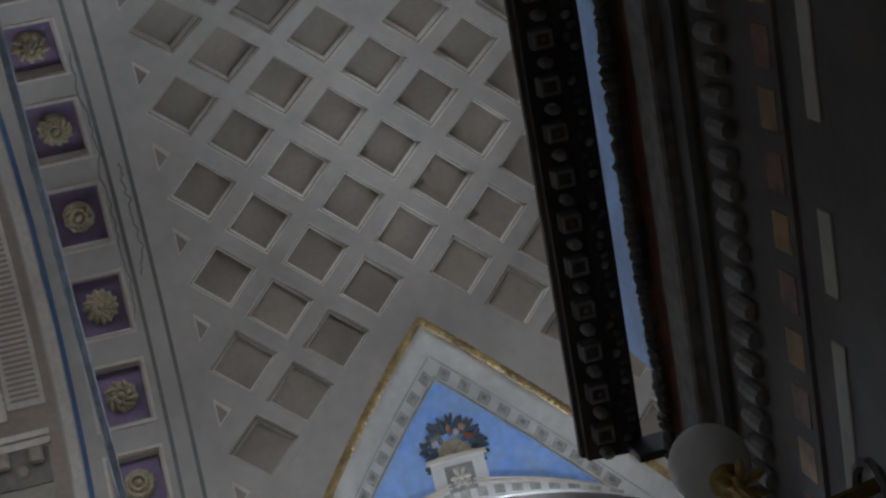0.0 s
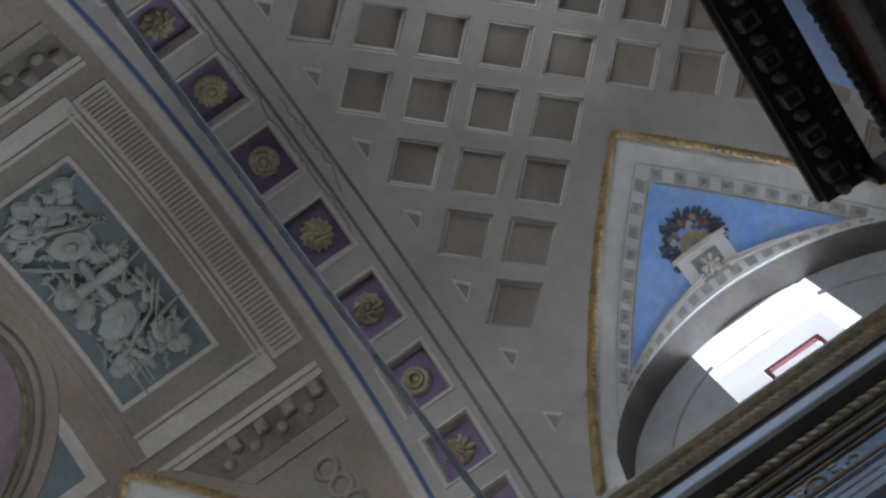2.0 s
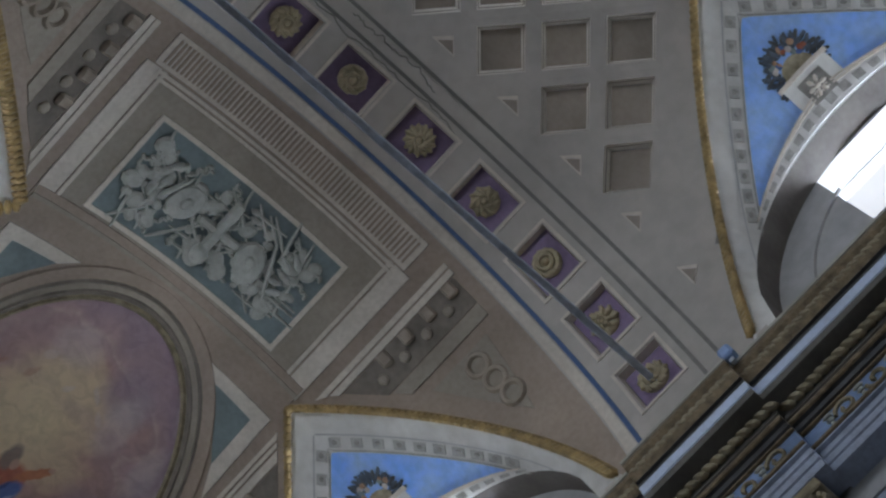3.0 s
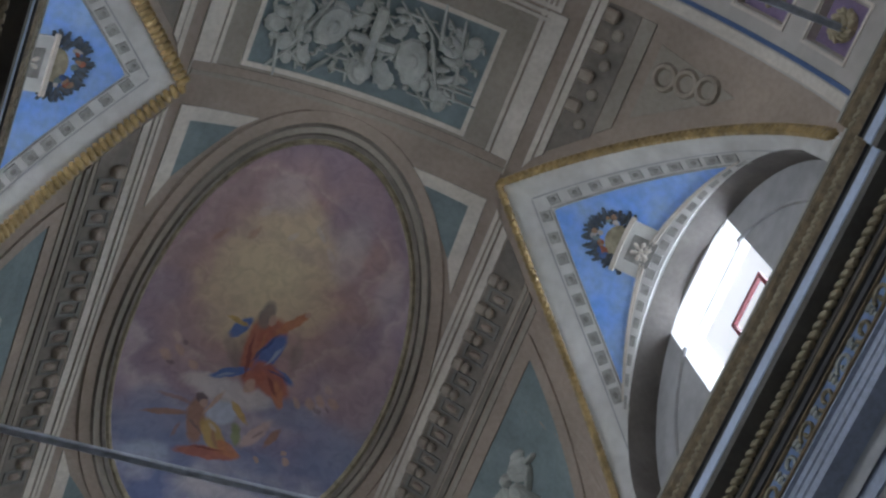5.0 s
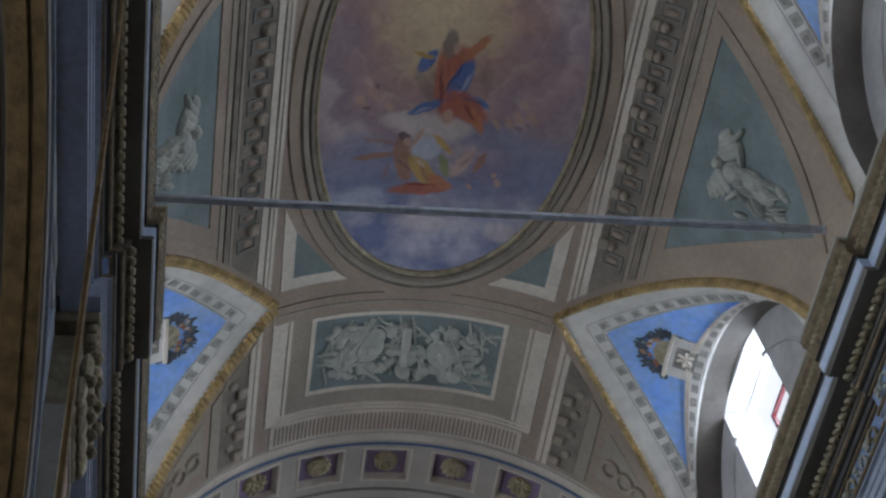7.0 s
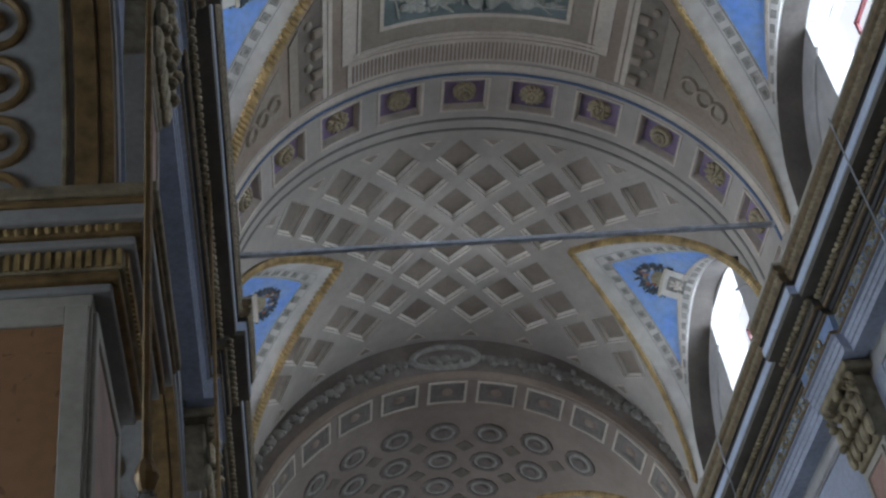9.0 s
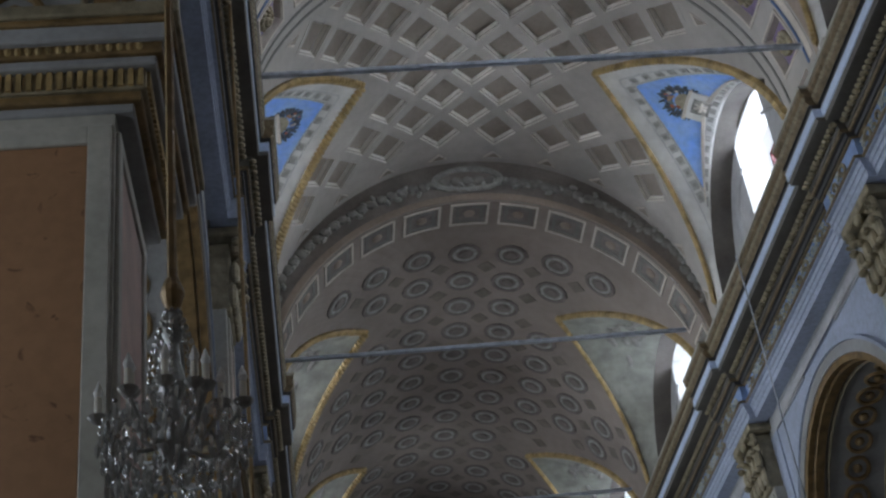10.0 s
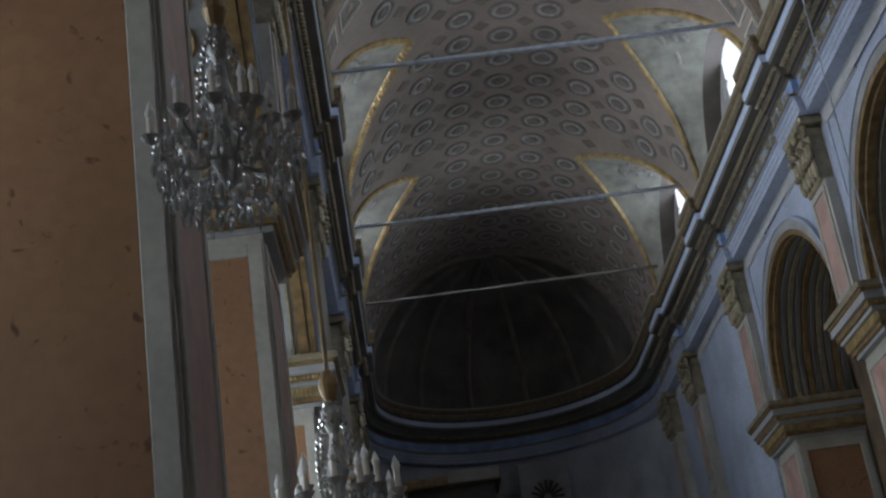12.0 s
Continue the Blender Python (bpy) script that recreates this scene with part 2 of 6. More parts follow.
bl = fmath("ADD", fmath("MULTIPLY", fmath("SUBTRACT", fsep.outputs[1], 9.75), 0.75), fmath("SUBTRACT", fn.outputs["Fac"], 0.45))
bn = ft.nodes.new("ShaderNodeClamp")
ft.links.new(bl, bn.inputs[0])
ft.links.new(bn.outputs[0], fm.inputs["Factor"])
ft.links.new(fr.outputs[0], fm.inputs["A"])
ft.links.new(br.outputs[0], fm.inputs["B"])


def soft_shape(under, y, sx, a, b_, turn, col, edge=0.45, amount=0.9):
    """A soft-edged patch of paint at (y, sx), half axes a and b_, turned."""
    c_, s_ = math.cos(turn), math.sin(turn)
    dx = fmath("SUBTRACT", wx_n, CX + sx)
    dy = fmath("SUBTRACT", wy_n, y)
    u_ = fmath("MULTIPLY", fmath("ADD", fmath("MULTIPLY", dy, c_), fmath("MULTIPLY", dx, s_)), 1 / a)
    v_ = fmath("MULTIPLY", fmath("SUBTRACT", fmath("MULTIPLY", dx, c_), fmath("MULTIPLY", dy, s_)), 1 / b_)
    d_ = fmath("SQRT", fmath("ADD", fmath("MULTIPLY", u_, u_), fmath("MULTIPLY", v_, v_)))
    k_ = ft.nodes.new("ShaderNodeMapRange")
    k_.interpolation_type = "SMOOTHSTEP"
    k_.inputs["From Min"].default_value, k_.inputs["From Max"].default_value = 1.0 + 0.5 * edge, 1.0 - 0.5 * edge
    k_.inputs["To Max"].default_value = amount
    ft.links.new(d_, k_.inputs["Value"])
    m_ = ft.nodes.new("ShaderNodeMix")
    m_.data_type = "RGBA"
    ft.links.new(k_.outputs[0], m_.inputs["Factor"])
    ft.links.new(under, m_.inputs["A"])
    m_.inputs["B"].default_value = (*col, 1)
    return m_.outputs["Result"]


warp = ft.nodes.new("ShaderNodeTexNoise")
warp.inputs["Scale"].default_value, warp.inputs["Detail"].default_value = 6.5, 7
ft.links.new(fco.outputs["Object"], warp.inputs["Vector"])
wsep = ft.nodes.new("ShaderNodeSeparateColor")
ft.links.new(warp.outputs["Color"], wsep.inputs[0])
wx_n = fmath("ADD", fsep.outputs[0], fmath("MULTIPLY", fmath("SUBTRACT", wsep.outputs[0], 0.5), 0.10))
wy_n = fmath("ADD", fsep.outputs[1], fmath("MULTIPLY", fmath("SUBTRACT", wsep.outputs[1], 0.5), 0.10))
RED, BLUE, OCHRE, SKIN, PALE_C, SHADE_C = (0.40, 0.13, 0.085), (0.08, 0.16, 0.42), (0.48, 0.32, 0.11), (0.48, 0.32, 0.25), (0.56, 0.50, 0.50), (0.14, 0.10, 0.11)
MAUVE, ROSE_C, SLATE, MIST = (0.27, 0.21, 0.28), (0.36, 0.25, 0.26), (0.20, 0.23, 0.36), (0.46, 0.50, 0.60)
ORANGE_C, DARK_RED, DARK_BLUE, HAIR_C = (0.47, 0.19, 0.10), (0.19, 0.06, 0.05), (0.05, 0.08, 0.20), (0.25, 0.20, 0.18)
UMBER, OLIVE, PINK_C = (0.33, 0.175, 0.12), (0.24, 0.28, 0.13), (0.50, 0.36, 0.33)
HIGH_CLOUDS = [
    (8.16, -1.57, 0.32, 0.38, 0.0, MAUVE, 0.9, 0.55), (8.89, 1.55, 0.81, 0.51, 0.0, ROSE_C, 0.9, 0.55), (6.65, 0.66, 0.40, 0.38, 0.0, MAUVE, 0.8, 0.60),
    (6.67, -1.04, 0.45, 0.51, 0.0, ROSE_C, 0.9, 0.50), (6.47, -0.34, 0.29, 0.34, 0.0, PALE_C, 0.8, 0.40), (7.04, 0.78, 0.49, 0.22, 0.0, PALE_C, 0.8, 0.45),
    (8.21, 1.26, 0.22, 0.43, 0.0, MAUVE, 0.8, 0.35), (7.37, 1.47, 0.45, 0.17, 0.0, PALE_C, 0.9, 0.40), (7.46, -1.46, 0.45, 0.26, 0.0, ROSE_C, 0.9, 0.40),
    (8.71, -1.06, 0.36, 0.43, 0.0, ROSE_C, 1.0, 0.40), (7.14, -0.95, 0.13, 0.60, 0.0, ROSE_C, 1.0, 0.30), (7.26, 0.41, 0.13, 0.51, 0.0, ROSE_C, 1.0, 0.30),
]
LOW_CLOUDS = [
    (10.43, -0.76, 0.49, 0.77, 0.0, SLATE, 0.9, 0.70), (10.17, 1.60, 0.49, 0.55, 0.0, SLATE, 0.9, 0.65), (10.90, -1.05, 0.22, 0.38, 0.0, MIST, 0.8, 0.60),
    (9.74, 0.78, 0.22, 0.55, 0.0, SLATE, 0.8, 0.70), (9.67, -0.06, 0.22, 0.55, 0.0, PALE_C, 0.6, 0.90), (9.55, -0.49, 0.14, 0.38, 0.0, PALE_C, 0.7, 0.80),
    (10.02, -0.15, 0.20, 0.23, 0.0, MIST, 0.4, 0.90), (11.27, -0.04, 0.22, 0.51, 0.0, PALE_C, 0.8, 0.50), (11.36, 1.18, 0.16, 0.24, 0.0, PALE_C, 0.8, 0.60),
    (11.08, 0.59, 0.14, 0.77, 0.0, SLATE, 0.9, 0.50), (9.96, -1.25, 0.22, 0.34, 0.0, SLATE, 0.9, 0.50), (10.70, 0.49, 0.18, 0.51, 0.0, SLATE, 0.9, 0.60),
]
ROBED_SHAPE = [
    (9.02, -0.17, 0.29, 0.111, -2.92, SHADE_C, 0.8, 0.45), (8.95, 0.04, 0.60, 0.213, 0.14, RED, 0.4, 0.92), (8.62, 0.15, 0.28, 0.187, -0.12, RED, 0.4, 0.92),
    (8.34, 0.37, 0.28, 0.072, 2.51, ORANGE_C, 0.4, 0.92), (8.13, 0.53, 0.06, 0.034, 2.49, SKIN, 0.4, 0.92), (8.61, -0.32, 0.21, 0.093, -0.58, BLUE, 0.4, 0.92),
    (8.51, -0.39, 0.17, 0.038, 1.27, OCHRE, 0.5, 0.92), (8.89, 0.21, 0.35, 0.136, -0.34, BLUE, 0.4, 0.92), (9.18, 0.39, 0.30, 0.085, 1.27, BLUE, 0.4, 0.92),
    (9.34, -0.25, 0.29, 0.072, -1.13, BLUE, 0.4, 0.92), (9.30, 0.35, 0.37, 0.187, 0.92, RED, 0.4, 0.92), (9.51, 0.53, 0.22, 0.072, 0.45, ORANGE_C, 0.5, 0.92),
]
ROBE_FOLDS = [
    (9.02, -0.06, 0.34, 0.030, 0.13, DARK_RED, 0.8, 0.80), (8.79, 0.06, 0.20, 0.026, -0.01, ORANGE_C, 0.8, 0.70), (8.83, 0.11, 0.26, 0.026, -0.45, DARK_BLUE, 0.8, 0.85),
    (8.91, 0.28, 0.19, 0.026, -0.40, MIST, 0.8, 0.55), (9.19, 0.44, 0.16, 0.021, 1.29, DARK_BLUE, 0.8, 0.70), (9.39, 0.40, 0.17, 0.030, 0.73, DARK_RED, 0.8, 0.80),
    (9.48, 0.10, 0.12, 0.077, -0.13, SKIN, 0.5, 0.92), (8.31, -0.02, 0.21, 0.111, -0.06, HAIR_C, 0.5, 0.92), (8.38, 0.08, 0.09, 0.060, 0.18, SKIN, 0.4, 0.92),
    (8.80, 0.58, 0.21, 0.085, 0.05, HAIR_C, 0.9, 0.60), (8.98, -0.33, 0.28, 0.085, 0.52, HAIR_C, 0.9, 0.60), (9.39, -0.30, 0.13, 0.021, -1.13, MIST, 0.8, 0.50),
]
WINGED_SHAPE = [
    (10.22, -0.48, 0.39, 0.136, 0.23, UMBER, 0.4, 0.92), (9.83, -0.51, 0.10, 0.077, 0.94, SHADE_C, 0.4, 0.92), (9.92, -0.45, 0.07, 0.051, 0.44, SKIN, 0.5, 0.92),
    (10.15, -0.95, 0.34, 0.051, 1.67, UMBER, 0.6, 0.92), (9.90, -0.88, 0.25, 0.038, 1.35, UMBER, 0.8, 0.60), (9.88, -0.31, 0.23, 0.038, 2.74, SKIN, 0.6, 0.92),
    (10.43, -0.14, 0.36, 0.136, 0.73, OCHRE, 0.4, 0.92), (10.72, -0.16, 0.47, 0.106, 1.65, RED, 0.4, 0.92), (10.59, 0.12, 0.22, 0.085, 1.07, ORANGE_C, 0.4, 0.92),
    (10.31, 0.16, 0.20, 0.077, 0.37, OLIVE, 0.6, 0.92), (9.94, 0.09, 0.22, 0.047, 0.82, OCHRE, 0.6, 0.92), (10.23, 0.43, 0.31, 0.098, 2.63, PINK_C, 0.5, 0.92),
    (10.20, 0.68, 0.19, 0.055, -0.33, UMBER, 0.7, 0.92),
]
WING_FOLDS = [
    (10.33, -0.45, 0.17, 0.026, 0.85, SHADE_C, 0.8, 0.60), (10.45, -0.13, 0.16, 0.026, 0.48, UMBER, 0.8, 0.70), (10.65, -0.18, 0.23, 0.021, 1.64, DARK_RED, 0.8, 0.80),
    (10.21, 0.47, 0.10, 0.021, 2.46, SHADE_C, 0.8, 0.50), (10.29, -0.20, 0.10, 0.030, 0.81, PALE_C, 0.8, 0.50), (10.50, 1.00, 0.07, 0.047, 0.55, SKIN, 0.6, 0.92),
    (10.62, 0.57, 0.06, 0.038, 0.65, SKIN, 0.6, 0.92), (10.38, 0.92, 0.05, 0.034, 0.83, SKIN, 0.6, 0.92), (10.43, -0.72, 0.13, 0.034, -0.26, UMBER, 0.8, 0.60),
]
SMALL_SHAPES = [
    (9.22, -1.23, 0.11, 0.068, 0.70, SKIN, 0.7, 0.80), (9.12, -1.05, 0.10, 0.060, 0.70, SKIN, 0.7, 0.80), (8.92, -1.14, 0.09, 0.051, 0.58, PINK_C, 0.7, 0.80),
    (9.33, -0.80, 0.10, 0.055, 0.95, SKIN, 0.7, 0.80), (9.35, -1.12, 0.06, 0.030, 1.24, SHADE_C, 0.8, 0.60), (9.00, -0.99, 0.06, 0.026, 0.68, SHADE_C, 0.8, 0.50),
    (9.46, 1.01, 0.10, 0.060, 0.85, SKIN, 0.7, 0.80), (9.36, 1.13, 0.10, 0.060, 0.58, SKIN, 0.7, 0.80), (9.32, 1.32, 0.09, 0.055, 0.85, SKIN, 0.7, 0.80),
    (9.15, 1.18, 0.08, 0.047, 0.69, PINK_C, 0.7, 0.80), (9.52, 0.83, 0.10, 0.051, 0.73, SKIN, 0.7, 0.80), (9.52, 1.14, 0.06, 0.030, 1.03, SHADE_C, 0.8, 0.50),
    (9.44, 1.26, 0.05, 0.026, 0.85, SHADE_C, 0.8, 0.50),
]
FAINT_HEADS = [
    (7.26, -1.05, 0.14, 0.043, 2.47, UMBER, 0.9, 0.45), (7.14, -0.60, 0.12, 0.043, 2.61, UMBER, 0.9, 0.45), (7.06, -0.07, 0.09, 0.038, 2.46, PALE_C, 0.9, 0.45),
    (7.16, 0.51, 0.10, 0.043, 0.64, PALE_C, 0.9, 0.40), (6.79, -0.56, 0.11, 0.060, -0.71, PALE_C, 0.9, 0.35), (6.90, 0.29, 0.13, 0.038, 0.64, PALE_C, 0.9, 0.40),
]
painted = fm.outputs["Result"]
for p_ in HIGH_CLOUDS + LOW_CLOUDS + FAINT_HEADS + SMALL_SHAPES + ROBED_SHAPE + ROBE_FOLDS + WINGED_SHAPE + WING_FOLDS:
    painted = soft_shape(painted, *p_)
# brush strokes and folds
fold = ft.nodes.new("ShaderNodeTexNoise")
fold.inputs["Scale"].default_value, fold.inputs["Detail"].default_value, fold.inputs["Distortion"].default_value = 5.0, 5, 1.0
ft.links.new(fco.outputs["Object"], fold.inputs["Vector"])
fold_r = ft.nodes.new("ShaderNodeValToRGB")
fold_r.color_ramp.elements[0].position, fold_r.color_ramp.elements[0].color = 0.36, (0.80, 0.78, 0.78, 1)
fold_r.color_ramp.elements[1].position, fold_r.color_ramp.elements[1].color = 0.60, (1.25, 1.23, 1.20, 1)
ft.links.new(fold.outputs["Fac"], fold_r.inputs[0])
fold_m = ft.nodes.new("ShaderNodeMix")
fold_m.data_type, fold_m.blend_type = "RGBA", "MULTIPLY"
fold_m.inputs["Factor"].default_value = 0.4
ft.links.new(painted, fold_m.inputs["A"])
ft.links.new(fold_r.outputs[0], fold_m.inputs["B"])
ft.links.new(fold_m.outputs["Result"], fb.inputs["Base Color"])


# ---- mesh helpers ----
class Build:
    """Collects faces with materials into one mesh."""

    def __init__(self):
        self.v, self.f, self.m, self.mats = [], [], [], []

    def slot(self, material):
        if material not in self.mats:
            self.mats.append(material)
        return self.mats.index(material)

    def add(self, verts, faces, material, place=None):
        base, k = len(self.v), self.slot(material)
        self.v += [tuple(place(*p)) if place else tuple(p) for p in verts]
        self.f += [tuple(base + i for i in f) for f in faces]
        self.m += [k] * len(faces)
        return self

    def take(self, bm, material, place=None):
        bm.verts.index_update()
        self.add([v.co[:] for v in bm.verts], [[v.index for v in f.verts] for f in bm.faces], material, place)
        bm.free()
        return self

    def make(self, name, parent=None, label="", category="", group="", kind="", smooth=False):
        me = bpy.data.meshes.new(name)
        me.from_pydata(self.v, [], self.f)
        for material in self.mats:
            me.materials.append(material)
        me.polygons.foreach_set("material_index", self.m)
        if smooth:
            me.polygons.foreach_set("use_smooth", [True] * len(self.f))
        me.update()
        ob = new(name, me)
        ob.parent = parent
        return tagged(ob, label, category, group, kind)


def part(name, bm, material, parent, label="", smooth=False, place=None):
    return Build().take(bm, material, place).make(name, parent, label, smooth=smooth)


def empty(name, label, category, group="", m=None):
    ob = new(name)
    if m is not None:
        ob.matrix_world = m
    return tagged(ob, label, category, group)


def box(x0, x1, y0, y1, z0, z1, bev=0.0):
    bm = bmesh.new()
    bmesh.ops.create_cube(bm, size=1)
    for v in bm.verts:
        v.co = (x0 + (v.co.x + 0.5) * (x1 - x0), y0 + (v.co.y + 0.5) * (y1 - y0), z0 + (v.co.z + 0.5) * (z1 - z0))
    if bev:
        bmesh.ops.bevel(bm, geom=bm.edges[:], offset=bev, segments=1, affect="EDGES")
    return bm


def lump(c, size, turn=0.0, seg=8, rings=5):
    bm = bmesh.new()
    bmesh.ops.create_uvsphere(bm, u_segments=seg, v_segments=rings, radius=1)
    ca, sa = math.cos(turn), math.sin(turn)
    for v in bm.verts:
        x, y, z = v.co.x * size[0], v.co.y * size[1], v.co.z * size[2]
        v.co = (c[0] + x * ca - y * sa, c[1] + x * sa + y * ca, c[2] + z)
    return bm


def lathe(points, seg=16, c=(0, 0, 0)):
    """A turned body from (radius, height) points."""
    bm = bmesh.new()
    rows = [[bm.verts.new((c[0] + r * math.cos(2 * math.pi * i / seg), c[1] + r * math.sin(2 * math.pi * i / seg), c[2] + z)) for i in range(seg)] for r, z in points]
    for a, b in zip(rows, rows[1:]):
        for i in range(seg):
            bm.faces.new((a[i], a[(i + 1) % seg], b[(i + 1) % seg], b[i]))
    return bm


def tube(points, r, seg=6):
    """A round bar along points."""
    bm = bmesh.new()
    pts = [Vector(p) for p in points]
    rows = []
    for i, p in enumerate(pts):
        d = (pts[min(i + 1, len(pts) - 1)] - pts[max(i - 1, 0)]).normalized()
        u = d.cross(Vector((0.31, 0.17, 0.93))).normalized()
        w = d.cross(u)
        rows.append([bm.verts.new(p + r * (u * math.cos(2 * math.pi * k / seg) + w * math.sin(2 * math.pi * k / seg))) for k in range(seg)])
    for a, b in zip(rows, rows[1:]):
        for k in range(seg):
            bm.faces.new((a[k], a[(k + 1) % seg], b[(k + 1) % seg], b[k]))
    bm.faces.new(rows[0])
    bm.faces.new(rows[-1])
    return bm


def panel(poly, h, step=(0.5, 0.3), h0=0.0):
    """A flat slab with the outline poly, from height h0 to h, cut finely enough to be laid on a curved surface."""
    bm = bmesh.new()
    bm.faces.new([bm.verts.new((x, y, h)) for x, y in poly])
    for ax in (0, 1):
        lo, hi = min(p[ax] for p in poly), max(p[ax] for p in poly)
        n = int((hi - lo) / step[ax])
        for i in range(1, n + 1):
            co, no = Vector((0, 0, 0)), Vector((0, 0, 0))
            co[ax], no[ax] = lo + (hi - lo) * i / (n + 1), 1
            bmesh.ops.bisect_plane(bm, geom=bm.verts[:] + bm.edges[:] + bm.faces[:], plane_co=co, plane_no=no)
    edges = [e for e in bm.edges if len(e.link_faces) == 1]
    made = bmesh.ops.extrude_edge_only(bm, edges=edges)
    for g in made["geom"]:
        if isinstance(g, bmesh.types.BMVert):
            g.co.z = h0
    return bm


def rect(y0, y1, s0, s1):
    return [(y0, s0), (y1, s0), (y1, s1), (y0, s1)]


def on_nave(y, s, h):
    a, r = s / NAVE_R, NAVE_R - h
    return CX + r * math.sin(a), y, E + NAVE_Z + r * math.cos(a)


def on_chancel(y, s, h):
    a, r = s / CHAN_R, CHAN_R - h
    return CX + r * math.sin(a), y, E + CHAN_Z + r * math.cos(a)


DEG = math.pi / 180
GROIN_0 = 30.5     # angle of a lunette's tip from the crown of the vault


def groin_dy(u, k=1.0):
    return k * (0.0777 * u - 0.00051 * u * u)


def groin_angle(dy, k=1.0):
    """The vault's angle at which the lunette cuts it, dy from the lunette's middle."""
    dy = abs(dy) / k
    q = 0.0777 ** 2 - 4 * 0.00051 * dy
    return 90.0 if q <= 0 else min(90.0, GROIN_0 + (0.0777 - math.sqrt(q)) / (2 * 0.00051))


def edge_s(y, chancel=False):
    """How far the vault reaches down from its crown at y, along its curve."""
    r = CHAN_R if chancel else NAVE_R
    a = 90.0
    for yc in (CHAN_WINDOWS if chancel else NAVE_WINDOWS):
        a = min(a, groin_angle(y - yc, 1.12 if chancel else 1.0))
    return a * DEG * r


def stations(y0, y1, step=0.16):
    out = [y0 + (y1 - y0) * i / max(1, round((y1 - y0) / step)) for i in range(max(1, round((y1 - y0) / step)) + 1)]
    out += [yc for yc in WINDOWS if y0 < yc < y1]
    return sorted(set(out))


def vault_sheet(b, place, y0, y1, material, h=0.0, chancel=False, n=36):
    v, f, ys = [], [], stations(y0, y1)
    for y in ys:
        w = edge_s(y, chancel)
        v += [(y, -w + 2 * w * i / n, h) for i in range(n + 1)]
    for j in range(len(ys) - 1):
        for i in range(n):
            a = j * (n + 1) + i
            f.append((a, a + 1, a + n + 2, a + n + 1))
    b.add(v, f, material, place)


def frame_poly(b, outer, inner, h, material, place, step=(0.5, 0.3)):
    """A raised frame between two outlines with the same number of corners."""
    n = len(outer)
    for i in range(n):
        j = (i + 1) % n
        b.take(panel([outer[i], outer[j], inner[j], inner[i]], h, step), material, place)


def oval(yc, a, b_, n=72):
    return [(yc + a * math.cos(2 * math.pi * i / n), b_ * math.sin(2 * math.pi * i / n)) for i in range(n)]


def oval_ring(b, yc, a, w, profile, material, place, n=72):
    """A moulded ring: profile is (offset, height) points outwards from the oval a by w."""
    v, f = [], []
    for off, h in profile:
        v += [(p[0], p[1], h) for p in oval(yc, a + off, w + off, n)]
    for k in range(len(profile) - 1):
        for i in range(n):
            j = (i + 1) % n
            f.append((k * n + i, k * n + j, (k + 1) * n + j, (k + 1) * n + i))
    b.add(v, f, material, place)


def glow(name, color, strength):
    m = bpy.data.materials.new(name)
    m.use_nodes = True
    bs = m.node_tree.nodes["Principled BSDF"]
    bs.inputs["Base Color"].default_value = (0, 0, 0, 1)
    bs.inputs["Emission Color"].default_value = (*color, 1)
    bs.inputs["Emission Strength"].default_value = strength
    return m


M_OVERCAST = glow("bright white sky", (0.96, 0.98, 1.0), 1.3)


# ---- the vault ----
def diamond(y, s, a, b_):
    return [(y - a, s), (y, s - b_), (y + a, s), (y, s + b_)]


def coffer_tile(b, y, s, dy, ds, place):
    """One lattice cell with a stepped, sunk diamond coffer."""
    # White sides against a darker floor strengthen the light and shade.
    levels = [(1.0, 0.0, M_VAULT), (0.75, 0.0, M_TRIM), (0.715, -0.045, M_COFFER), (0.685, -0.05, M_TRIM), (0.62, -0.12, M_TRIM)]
    rings = [[(p[0], p[1], h) for p in diamond(y, s, dy * k, ds * k)] for k, h, _ in levels]
    for i in range(len(levels) - 1):
        v = rings[i] + rings[i + 1]
        b.add(v, [(j, (j + 1) % 4, 4 + (j + 1) % 4, 4 + j) for j in range(4)], levels[i][2] if i else M_VAULT, place)
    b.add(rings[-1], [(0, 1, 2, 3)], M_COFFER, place)


